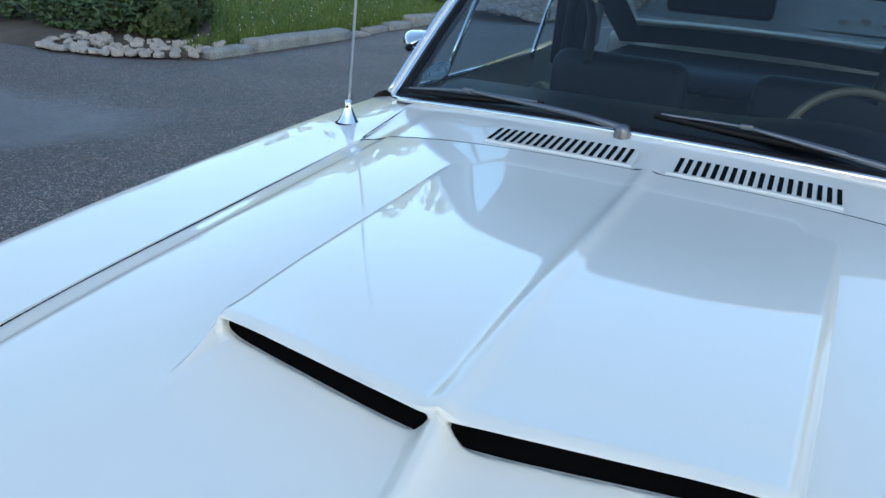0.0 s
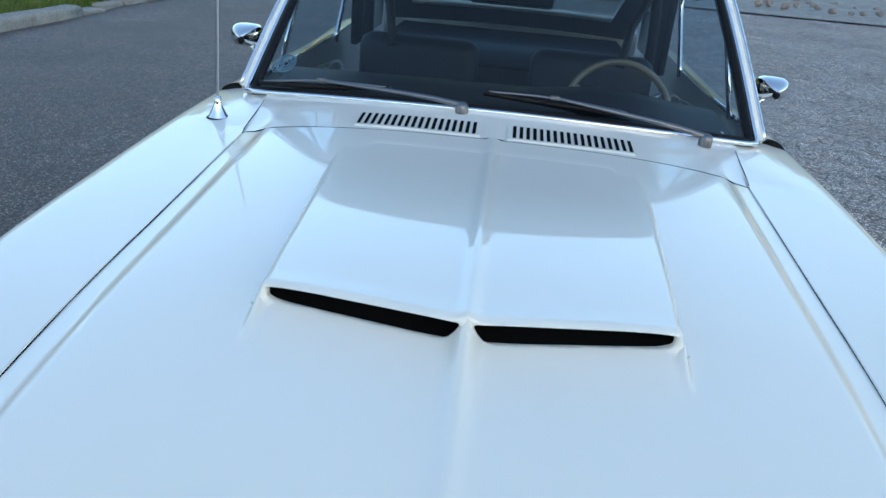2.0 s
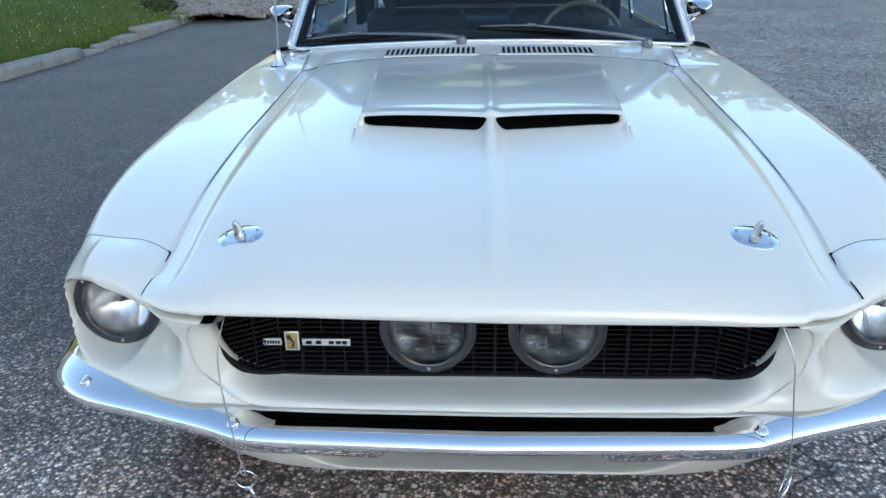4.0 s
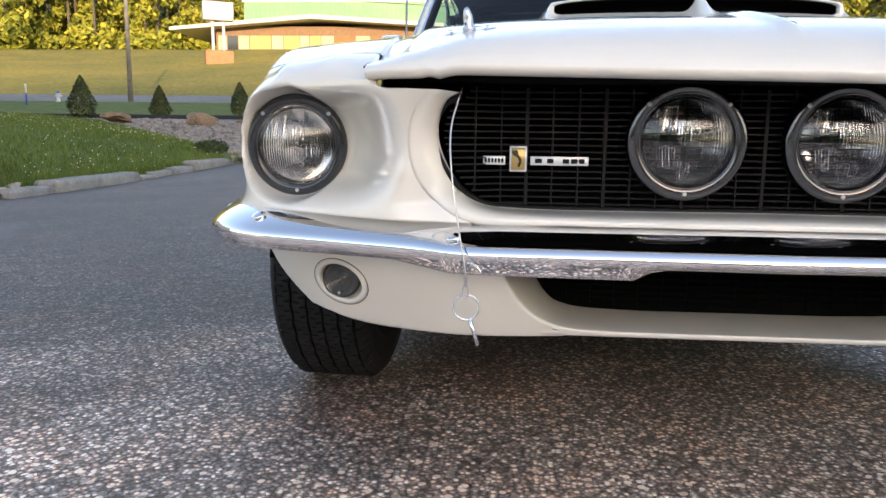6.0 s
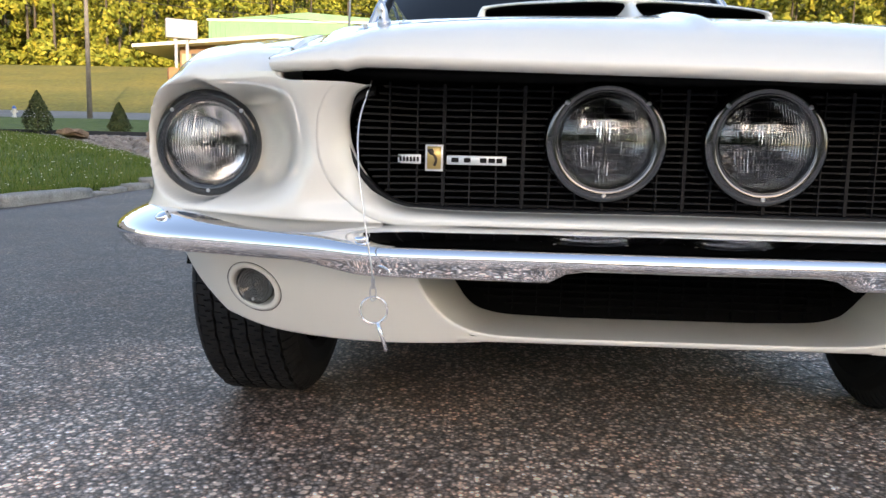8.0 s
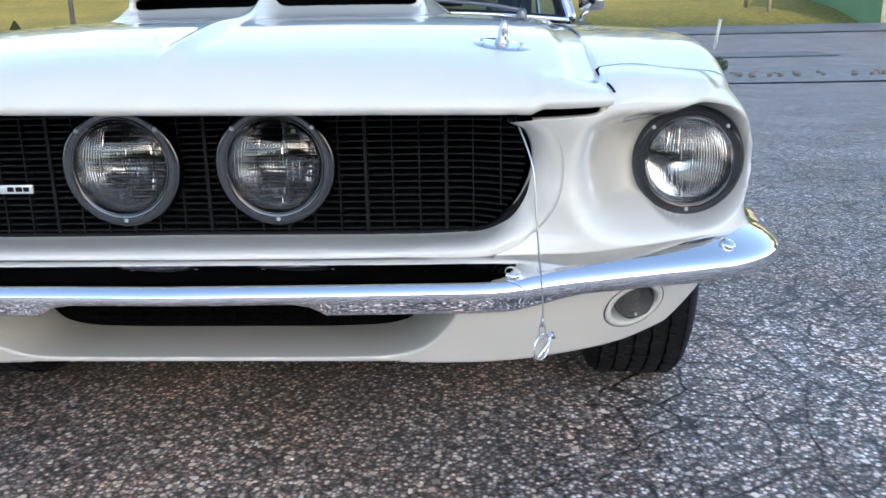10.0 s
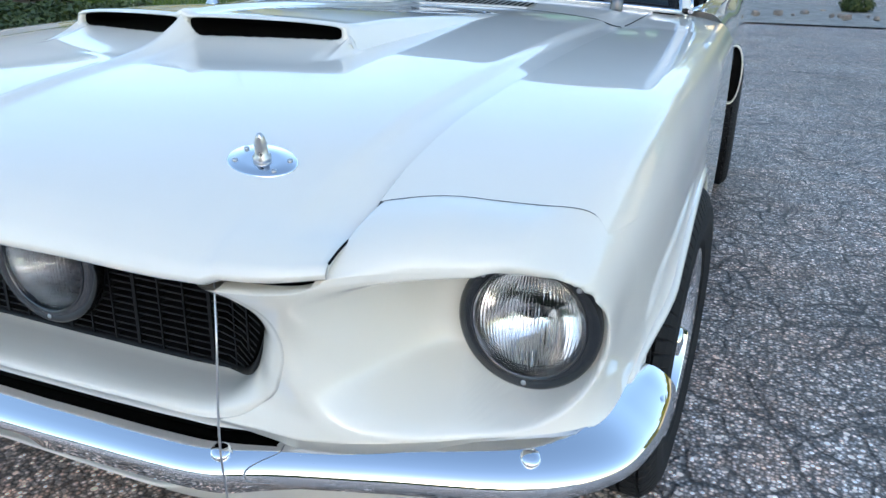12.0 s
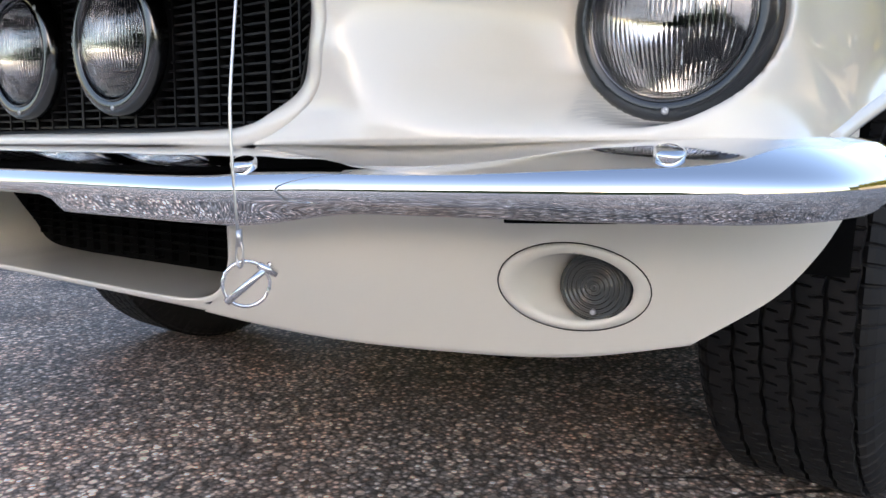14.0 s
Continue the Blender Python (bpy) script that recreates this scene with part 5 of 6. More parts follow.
slant = lambda y, d: y + 1.1 * min(d, 3) * (1 - step(6.6, 14, y))
rows = [[(lawn_edge(y) - d, slant(y, d), lawn_z(lawn_edge(y) - d, slant(y, d))) for d in [0, 0.15, 0.4, 0.8, 1.5, 2.5, 4, 6, 8, 11, 16, 30, 60]] for y in list(np.linspace(6.6, 28, 60))]
tagged(sheet("lawn", rows, TURF, None, flip=False), "green mown lawn rising behind the kerb", "lawn", kind="structure")

# grass blades on the near lawn
BLADE = material("grass_blade", (0.075, 0.13, 0.028), 0.6)
info = BLADE.node_tree.nodes.new("ShaderNodeNewGeometry")
base_of(BLADE, ramp(BLADE, info.outputs["Random Per Island"], [(0.0, (0.050, 0.092, 0.014)), (0.5, (0.092, 0.150, 0.024)), (0.85, (0.15, 0.190, 0.038)), (1.0, (0.24, 0.225, 0.08))]))
BLADE.node_tree.nodes["Principled BSDF"].inputs["Specular IOR Level"].default_value = 0.2


def blades(name, n, spot, height, width, mat, rng):
    verts, faces = [], []
    for k in range(n):
        x, y, z = spot(rng)
        a, h, w = rng.uniform(0, 6.28), height * rng.uniform(0.5, 1.4), width * rng.uniform(0.7, 1.4)
        lean = rng.uniform(0, 0.7) * h
        b = rng.uniform(0, 6.28)
        c, s = math.cos(a) * w, math.sin(a) * w
        i = len(verts)
        verts += [(x - c, y - s, z - 0.02), (x + c, y + s, z - 0.02), (x + lean * math.cos(b), y + lean * math.sin(b), z + h)]
        faces.append((i, i + 1, i + 2))
    return place(name, data_of(name, verts, faces, mat, False))


def lawn_spot(r):
    y = 6.7 + 21.3 * r.random()
    d = 9.5 * r.random() ** 1.5
    x, y = lawn_edge(y) - d, max(y, slant(6.7, d) + 0.3 * r.random())
    return x, y, lawn_z(x, y)


rng = random.Random(3)
tagged(blades("grass", 62000, lawn_spot, 0.085, 0.010, BLADE, rng), "dense green grass blades with some dry ones", "grass", kind="stuff")
tagged(blades("grass", 5000, lambda r: (lambda y: (lawn_edge(y) + 0.03 - 0.25 * r.random(), y, fall(-6, y) + 0.05))(7 + 7.5 * r.random()), 0.15, 0.008, BLADE, rng), "longer grass hanging over the kerb", "grass", kind="stuff")
CLOVER = material("clover_flower", (0.55, 0.56, 0.45), 0.8)
verts, faces = [], []
for k in range(900):
    x, y, z = lawn_spot(rng)
    i = len(verts)
    r, h = rng.uniform(0.008, 0.016), z + rng.uniform(0.08, 0.13)
    verts += [(x - r, y, h), (x, y - r, h), (x + r, y, h), (x, y + r, h), (x, y, h + r), (x, y, h - r)]
    faces += [(i, i + 1, i + 4), (i + 1, i + 2, i + 4), (i + 2, i + 3, i + 4), (i + 3, i, i + 4), (i + 1, i, i + 5), (i + 2, i + 1, i + 5), (i + 3, i + 2, i + 5), (i, i + 3, i + 5)]
tagged(place("clover", data_of("clover", verts, faces, CLOVER, False)), "small white clover heads scattered in the lawn", "flowers", kind="stuff")


# kerb of separate concrete lengths, one stretch broken
def block(name, x0, x1, y0, y1, z0, z1, mat, bevel, seed, amount=0.012):
    bm = box_bm(-0.5, 0.5, -0.5, 0.5, -0.5, 0.5)
    bmesh.ops.subdivide_edges(bm, edges=bm.edges[:], cuts=5, use_grid_fill=True)
    for v in bm.verts:
        v.co = Vector((x0 + (v.co.x + 0.5) * (x1 - x0), y0 + (v.co.y + 0.5) * (y1 - y0), z0 + (v.co.z + 0.5) * (z1 - z0)))
        up = (v.co.z - z0) / (z1 - z0)
        if up > 0.9:
            inset = bevel
            v.co.x += inset * (1 if v.co.x < (x0 + x1) / 2 else -1) * (abs(v.co.x - (x0 + x1) / 2) > 0.49 * (x1 - x0))
            v.co.y += inset * (1 if v.co.y < (y0 + y1) / 2 else -1) * (abs(v.co.y - (y0 + y1) / 2) > 0.49 * (y1 - y0))
        q = v.co * 5 + Vector((seed * 3.1, 0, 0))
        v.co += amount * Vector((noise.noise(q), noise.noise(q + Vector((9, 0, 0))), 0.6 * noise.noise(q + Vector((0, 9, 0)))))
    return part(name, bm, mat)


seed = 0
for y0, y1, top in ((6.95, 7.72, 0.10), (7.77, 10.0, 0.14), (12.1, 13.9, 0.13), (13.96, 15.3, 0.13)):
    seed += 1
    k = block("kerb_stone", -6.24, -5.97, y0, y1, fall(-6, y0) - 0.04, fall(-6, y1) + top, CONCRETE, 0.03, seed)
    tagged(k, "grey weathered concrete kerb length along the lawn", "kerb", "kerb stones")
for y0, y1, top, sh in ((10.06, 10.55, 0.06, 0.02), (10.62, 11.25, 0.08, -0.05), (11.32, 12.04, 0.10, -0.02)):
    seed += 1
    k = block("kerb_stone", -6.24 + sh, -5.97 + sh, y0, y1, fall(-6, y0) - 0.04, fall(-6, y1) + top, CONCRETE, 0.04, seed, 0.03)
    tagged(k, "broken lump of the concrete kerb", "kerb", "kerb stones")


# stones
def stone_mesh(name, seed, mat, sub=2, squash=0.7):
    bm = bmesh.new()
    bmesh.ops.create_icosphere(bm, subdivisions=sub, radius=0.5)
    for v in bm.verts:
        d = v.co.normalized()
        q = d * 1.3 + Vector((seed * 7.7, seed * 3.3, 0))
        r = 0.5 + 0.22 * noise.noise(q) + 0.10 * noise.noise(q * 2.7)
        v.co = d * r
        for ax in range(3):
            v.co[ax] = max(min(v.co[ax], 0.40), -0.40)
        v.co.z *= squash
    return mesh_from(name, bm, mat)


STONES = [stone_mesh("rock", k, ROCK) for k in range(8)]
bed = [[(a + (b - a) * t, y, fall(-6, y) + 0.06 + 0.10 * math.sin(math.pi * t)) for t in np.linspace(0, 1, 14)] for y, a, b in ((14.3, -6.2, -4.6), (16, -7.1, -3.8), (18, -8.6, -3.5), (20.5, -10.3, -3.6), (23, -12.4, -4.6), (25, -14.2, -6.5), (26.5, -15.4, -9.5), (27.6, -16.4, -12.5))]
tagged(sheet("rock_bed_base", bed, SOIL, None, flip=True), "brown soil under the rock bed", "soil", kind="structure")
bed_y = [r[0][1] for r in bed]
bed_a, bed_b = curve_at(bed_y, [r[0][0] for r in bed]), curve_at(bed_y, [r[-1][0] for r in bed])
rng = random.Random(8)
verts, faces = [], []
small = [np.array([v.co for v in me.vertices]) for me in [stone_mesh("pebble", 20 + k, ROCK, 1) for k in range(6)]]
small_f = [tuple(p.vertices) for p in bpy.data.meshes["pebble"].polygons]
for k in range(2600):
    y = 14.3 + 13.2 * rng.random()
    t = rng.random()
    x = bed_a(y) + (bed_b(y) - bed_a(y)) * t
    r = rng.uniform(0.08, 0.26)
    ang = rng.uniform(0, 6.28)
    c, s = math.cos(ang), math.sin(ang)
    p = small[k % 6] * r * np.array([rng.uniform(0.8, 1.5), 1, rng.uniform(0.6, 1.1)])
    i = len(verts)
    zz = fall(-6, y) + 0.07 + 0.10 * math.sin(math.pi * t) + 0.12 * r
    verts += [(x + c * a - s * b, y + s * a + c * b, zz + h) for a, b, h in p]
    faces += [tuple(i + q for q in f) for f in small_f]
tagged(place("stones", data_of("stones", verts, faces, ROCK, False)), "loose pink and grey stones filling the bed", "stones", kind="stuff")


def rock(x, y, z, size, seed, label, mat=None, squash=1.0):
    ob = place("rock", STONES[seed % 8] if mat is None else stone_mesh("boulder", seed, mat, 3))
    ob.matrix_basis = Matrix.Translation((x, y, z)) @ Euler((0.2 * math.sin(seed), 0.2 * math.cos(seed), seed * 1.3)).to_matrix().to_4x4() @ Matrix.Diagonal((size, size * 0.8, size * squash, 1))
    return tagged(ob, label, "rock", "rocks in the bed")


for k in range(90):
    y = 14.4 + 12 * rng.random()
    x = bed_a(y) + (bed_b(y) - bed_a(y)) * rng.random()
    rock(x, y, fall(-6, y) + 0.17, rng.uniform(0.22, 0.42), k, "pinkish grey broken rock in the stone bed")
boulder = rock(-10.9, 24.7, lie(24.7) + 0.30, 1.35, 3, "large tan boulder lying in the stone bed", TAN_ROCK, 0.62)
rock(-9.6, 25.0, lie(25) + 0.2, 0.7, 5, "smaller tan boulder beside the large one", TAN_ROCK, 0.6)
rock(-14.6, 25.6, lie(25) + 0.4, 1.2, 6, "flat pale boulder at the bed's end", TAN_ROCK, 0.4)
# border of flat rocks where the kerb ends, running away from the yard, with loose ones heaped behind
EDGE_ROCK = mottled("pale_tan_rock", 8, (0.30, 0.25, 0.205), (0.56, 0.49, 0.42), 0.9, 0.5, 0.02, 45)
edge_rocks = [stone_mesh("edging_rock", 40 + k, EDGE_ROCK) for k in range(6)]
bed_line = curve_at([-9.6, -8.6, -7.7, -7.0, -6.45, -6.05], [5.7, 5.8, 5.98, 6.12, 6.45, 6.95])
for k in range(14):                                                    # the front course, laid flat
    x = -6.14 - 0.115 * k
    ob = place("rock", edge_rocks[k % 6])
    ob.matrix_basis = Matrix.Translation((x, bed_line(x) + 0.02 * math.sin(5 * k), fall(x, 6.3) + 0.045)) @ Euler((0, 0, -0.75 + 0.2 * math.sin(3 * k))).to_matrix().to_4x4() @ Matrix.Diagonal((0.24, 0.15, 0.11, 1))
    tagged(ob, "pale tan flat rock edging the planting bed", "rock", "rocks along the planting bed")
for k in range(130):
    x = -6.12 - 1.6 * rng.random()
    ob = place("rock", edge_rocks[k % 6])
    d = 0.06 + 0.62 * rng.random()
    size = rng.uniform(0.06, 0.15)
    ob.matrix_basis = Matrix.Translation((x, bed_line(x) + d, fall(x, 6.3) + 0.045 + 0.11 * d + 0.02 * rng.random())) @ Euler((0.3 * math.sin(k), 0.3 * math.cos(k), k * 1.3)).to_matrix().to_4x4() @ Matrix.Diagonal((size, size * 0.85, size * 0.85, 1))
    tagged(ob, "pale tan broken rock heaped behind the edging", "rock", "rocks along the planting bed")
bed_depth = lambda x: 7.05 + 1.1 * min(-6.05 - x, 3) - bed_line(x)
rows = [[(x, bed_line(x) - 0.02 + t * bed_depth(x), fall(x, 6.3) - 0.02 + 0.06 * min(t / 0.1, 1) + 0.12 * t * bed_depth(x) + 0.02 * math.sin(3 * x + 9 * t)) for x in np.linspace(-6.08, -16, 24)] for t in (0, 0.04, 0.1, 0.25, 0.5, 0.75, 1.0)]
tagged(sheet("planting_bed", rows, SOIL, None), "brown soil planting bed", "soil", kind="structure")


# foliage
def foliage(name, c0, c1, c2):
    m = material(name, c1, 0.65)
    m.node_tree.nodes["Principled BSDF"].inputs["Specular IOR Level"].default_value = 0.25
    g = m.node_tree.nodes.new("ShaderNodeNewGeometry")
    v = coords(m)
    r = ramp(m, g.outputs["Random Per Island"], [(0.0, c0), (0.5, c1), (1.0, c2)])
    return base_of(m, mix(m, 1.0, r, ramp(m, noise_of(m, v, 0.35, 3), [(0.3, (0.6, 0.65, 0.6)), (0.7, (1.35, 1.25, 1.1))]), "MULTIPLY"))


CONIFER = foliage("conifer_needles", (0.028, 0.042, 0.014), (0.052, 0.070, 0.022), (0.090, 0.098, 0.034))
SHRUB = foliage("shrub_leaves", (0.025, 0.045, 0.012), (0.045, 0.070, 0.020), (0.085, 0.10, 0.035))
IVY = foliage("juniper_sprays", (0.035, 0.060, 0.022), (0.060, 0.090, 0.035), (0.095, 0.125, 0.050))
WOODS = foliage("woodland_leaves", (0.100, 0.130, 0.018), (0.210, 0.235, 0.034), (0.37, 0.34, 0.055))
BARK = mottled("grey_bark", 6, (0.06, 0.05, 0.04), (0.13, 0.11, 0.09))


def leaves(n, spot, size, rng, out=None):
    """Four-cornered leaves; spot gives a place and an outward direction."""
    verts, faces = ([], []) if out is None else out
    for k in range(n):
        p, d = spot(rng)
        w = Vector((rng.gauss(0, 1), rng.gauss(0, 1), rng.gauss(0, 1))).normalized()
        d = (Vector(d) + 0.8 * w).normalized()
        a = d.orthogonal().normalized()
        a = (Matrix.Rotation(rng.uniform(0, 6.28), 3, d) @ a)
        b = d.cross(a)
        h = size * rng.uniform(0.6, 1.4)
        i = len(verts)
        p = Vector(p)
        for q in (a * h, b * h * 0.55, -a * h, -b * h * 0.55):
            verts.append(tuple(p + q))
        faces.append((i, i + 1, i + 2, i + 3))
    return verts, faces


def conifer(h, r, seed):
    rg = random.Random(seed)

    def spot(g):
        t = g.random() ** 0.8
        a = g.uniform(0, 6.28)
        rr = r * (1 - t ** 1.6) ** 0.85 * (0.75 + 0.3 * noise.noise((2 * math.cos(a), 2 * math.sin(a), 4 * t + seed)) + 0.25 * g.random() ** 0.5)
        rr *= 0.75 + 0.25 * min(1, t * 6)
        return (rr * math.cos(a), rr * math.sin(a), 0.10 + t * h), (math.cos(a), math.sin(a), 0.5)
    v, f = leaves(2600, spot, 0.055, rg)
    ob = thing("shrub", "dark green clipped cone-shaped evergreen on the verge", "shrub", "row of evergreens")
    place("crown", data_of("crown", v, f, CONIFER, False), ob)
    tube("trunk", [(0, 0, -0.05), (0, 0, 0.5 * h)], [0.06, 0.02], BARK, ob, n=7)
    return ob


for k, (az, d, h, r) in enumerate(((-30.1, 37.0, 1.72, 0.62), (-25.1, 37.2, 1.28, 0.48), (-19.6, 37.4, 1.45, 0.52), (-13.4, 38.0, 1.40, 0.50), (-7.5, 38.4, 1.4, 0.5))):
    x, y = -0.44 + d * math.sin(radians(az)), -1.1 + d * math.cos(radians(az))
    conifer(h, r, k + 1).matrix_basis = Matrix.Translation((x, y, lie(y) + 0.03))


def bush(x, y, z, r, h, mat, n, label, seed, leaf=0.035):
    rg = random.Random(seed)

    def spot(g):
        a, t = g.uniform(0, 6.28), g.random()
        q = math.sqrt(g.random())
        lump = 0.8 + 0.35 * noise.noise((3 * math.cos(a) + seed, 3 * math.sin(a), 2 * t))
        rr = r * lump * (0.6 + 0.4 * q) * math.sqrt(max(0.02, 1 - (2 * t - 0.85) ** 2 * 0.75))
        return (rr * math.cos(a), rr * math.sin(a), t * h * lump), (math.cos(a), math.sin(a), t)
    v, f = leaves(n, spot, leaf, rg)
    ob = thing("bush", label, "bush", m=Matrix.Translation((x, y, z)))
    place("crown", data_of("crown", v, f, mat, False), ob)
    for k in range(5):
        a = k * 1.26
        tube("stem", [(0, 0, -0.03), (0.3 * r * math.cos(a), 0.3 * r * math.sin(a), 0.6 * h)], [0.015, 0.006], BARK, ob, n=6)
    return ob


bush(-6.95, 7.25, fall(-7, 7) + 0.12, 0.50, 0.50, SHRUB, 3000, "round dark green bush behind the edging rocks", 4)
bush(-6.9, 15.2, 0.10, 0.45, 0.35, SHRUB, 1500, "low dark bush at the end of the stone bed", 6)
bush(3.2, 21.4, lie(21.4) + 0.05, 0.5, 0.45, SHRUB, 1800, "small green bush in the gravel strip", 7)
bush(7.2, 21.6, lie(21.6) + 0.05, 0.6, 0.5, IVY, 1500, "dry green bush on the gravel island", 8)


def mat_spot(g):
    x = -6.75 - 4.5 * g.random()
    d = 0.65 + max(bed_depth(x) - 0.6, 0.2) * g.random()
    y = bed_line(x) + d
    lump = 0.5 + 0.9 * noise.noise((x * 1.6, y * 1.6, 0))
    return (x, y, fall(x, 6.3) + 0.06 + 0.14 * min(d, 2.6) + 0.30 * max(lump, 0.1) * g.random() ** 0.6), (0, 0, 1)


v, f = leaves(15000, mat_spot, 0.042, random.Random(12))
tagged(place("ground_cover", data_of("ground_cover", v, f, IVY, False)), "spreading green juniper ground cover behind the rocks", "shrub", kind="stuff")

# verge, drive, road and hill
strip("drive", lambda y: (-60, 14), 28.2, 31.0, 0.03, ROADWAY, "pale grey gravel drive", "drive")
strip("verge", lambda y: (-90, 9.0), 31.2, 44.4, 0.05, TURF, "green grass verge below the road", "grass")
rows = [[(x, y, lie(y) + 0.05 + 0.10 * (y - 44.6)) for x in np.linspace(-300, 300, 30)] for y in np.linspace(44.6, 49.4, 6)]
tagged(sheet("road", rows, ROADWAY, None, flip=True), "pale grey two-lane road", "road", kind="structure")
EDGING = material("black_edging", (0.02, 0.02, 0.02), 0.8)
tagged(part("edging", box_bm(-60, 8.5, 31.06, 31.18, lie(31.1) - 0.1, lie(31.1) + 0.20, 0.02), EDGING), "low black edging along the verge", "edging", kind="structure")
hill_x = [-400, -250, -160, -110] + list(np.linspace(-80, 80, 41)) + [110, 160, 250, 400]
hill_y = list(np.linspace(49.6, 112, 40)) + [120, 135, 160, 200, 300]
rows = [[(x, y, lie(y) + 0.07 + (0.40 + 0.35 * noise.noise((x * 0.05, y * 0.07, 2))) * step(50, 60, y)) for x in hill_x] for y in hill_y]
tagged(sheet("hillside", rows, HILL, None, flip=True), "dry yellow-green grass slope above the road", "hill", kind="structure")
strip("gravel_strip", lambda y: (0.4, 14.0), 17.6, 23.0, 0.035, CONCRETE, "pale gravel strip at the yard's end", "gravel")
DIRT = mottled("pale_dirt", 0.6, (0.24, 0.20, 0.155), (0.40, 0.34, 0.27), 0.95, 0.3, 0.03, 20)
strip("dirt_lot", lambda y: (14, 44), 52.0, 66.0, 0.12, DIRT, "pale dirt apron across the road", "dirt", 10)
rng = random.Random(21)
for k in range(60):
    rock(rng.uniform(0.6, 12.0), rng.uniform(18.0, 22.8), lie(20) + 0.08, rng.uniform(0.10, 0.28), k, "pale rock lying in the gravel strip")

# an unseen ridge added behind, highest towards the sun, to shade the yard
rows = []
for k in range(141):
    x = -700 + 10 * k
    high = step(-80, 40, x) * (1 - step(270, 400, x))
    top = 70 + 43 * high + 5 * noise.noise((x * 0.02, 0, 0)) + 3.5 * noise.noise((x * 0.09, 3, 0)) + 2.0 * noise.noise((x * 0.3, 5, 0))
    rows.append([(x, -370 - 50 * t, lie(-400) - 3 + top * math.sin(t * math.pi / 2) ** 0.8 + (1.5 * noise.noise((x * 0.2, 20 * t, 1)) if 0 < t < 1 else 0)) for t in np.linspace(0, 1, 10)])
RIDGE_GREEN = mottled("far_woodland", 0.08, (0.020, 0.030, 0.010), (0.060, 0.075, 0.022), 0.95, 1.0, 1.5, 0.6)
tagged(sheet("wooded_ridge", rows, RIDGE_GREEN, None), "dark wooded ridge that shades the yard", "hill", kind="structure")

# ---- across the road ----
BRICK = mottled("brown_brick", 3, (0.20, 0.12, 0.075), (0.30, 0.19, 0.12))
CREAM = mottled("cream_render", 0.8, (0.42, 0.36, 0.25), (0.52, 0.46, 0.33), 0.8, 0.1)
MINT = mottled("mint_metal_sheet", 0.5, (0.14, 0.30, 0.16), (0.19, 0.36, 0.20), 0.5, 0.1)
ROOF_WHITE = mottled("white_roof_edge", 0.8, (0.60, 0.58, 0.50), (0.72, 0.70, 0.62), 0.7, 0.1)
PANE = material("dark_window", (0.04, 0.045, 0.05), 0.08, Coat_Weight=0.5)
YELLOW = mottled("yellow_metal_panel", 0.6, (0.46, 0.36, 0.12), (0.56, 0.44, 0.17), 0.6, 0.1)
POLE = mottled("grey_timber_pole", 3, (0.16, 0.14, 0.12), (0.27, 0.245, 0.215))


def spot_at(az, d, eye=(-0.44, -1.1)):
    return eye[0] + d * math.sin(radians(az)), eye[1] + d * math.cos(radians(az))


# long low showroom with a taller metal hall behind
bx0, by0 = spot_at(-22.5, 104)
bx1, by1 = spot_at(-6.0, 97)
yaw = math.atan2(by1 - by0, bx1 - bx0)
length = math.hypot(bx1 - bx0, by1 - by0)
zb = lie(98) - 0.2
house = thing("building", "low cream and brick building with white eaves and mint metal hall", "building", m=Matrix.Translation((bx0, by0, zb)) @ Euler((0, 0, yaw)).to_matrix().to_4x4())
wall = part("wall", box_bm(2.6, length, 0, 12, -1.5, 3.0), BRICK, house, "brown brick wall", smooth=False)
SHUTTER = mottled("brown_shutter", 1.0, (0.26, 0.12, 0.05), (0.34, 0.17, 0.07), 0.7, 0.1)
x0 = 2.9
for wd, mat, what in ((1.3, CREAM, "cream panel"), (1.5, PANE, "dark window"), (1.6, CREAM, "cream panel"), (3.0, YELLOW, "yellow panel"), (1.7, CREAM, "cream panel"), (2.2, YELLOW, "yellow panel"), (1.3, CREAM, "cream panel"), (1.6, YELLOW, "yellow panel"), (1.8, CREAM, "cream panel"), (2.9, SHUTTER, "brown shuttered window"), (2.0, CREAM, "cream panel"), (2.9, SHUTTER, "brown shuttered window"), (2.0, CREAM, "cream panel")):
    wd *= (length - 3.4) / 27.8
    win = part("window", box_bm(x0, x0 + wd - 0.12, -0.10, 0.06, 0.1, 2.25), mat, house, what, smooth=False)
    part("frame", box_bm(x0 + wd * 0.46, x0 + wd * 0.49, -0.13, -0.10, 0.1, 2.25), mat, win, smooth=False)
    part("sill", box_bm(x0 - 0.03, x0 + wd - 0.10, -0.2, -0.10, 0.0, 0.10), ROOF_WHITE, win, smooth=False)
    x0 += wd
bm = bmesh.new()
prof = [(-2.6, 2.65), (length * 0.52, 4.1), (length + 2.4, 3.15), (length + 2.4, 3.6), (length * 0.52, 4.6), (-2.6, 3.05)]
ends = [[bm.verts.new((x, y, z)) for x, z in prof] for y in (-2.2, 12.6)]
for k in range(6):
    bm.faces.new((ends[0][k], ends[0][(k + 1) % 6], ends[1][(k + 1) % 6], ends[1][k]))
bm.faces.new(ends[0][::-1])
bm.faces.new(ends[1])
part("roof", bm, ROOF_WHITE, house, "white low-pitched roof edge", smooth=False)
part("gable_wall", box_bm(2.7, length - 0.2, 0.02, 11.9, 2.9, 3.4), BRICK, house, smooth=False)
bm = bmesh.new()
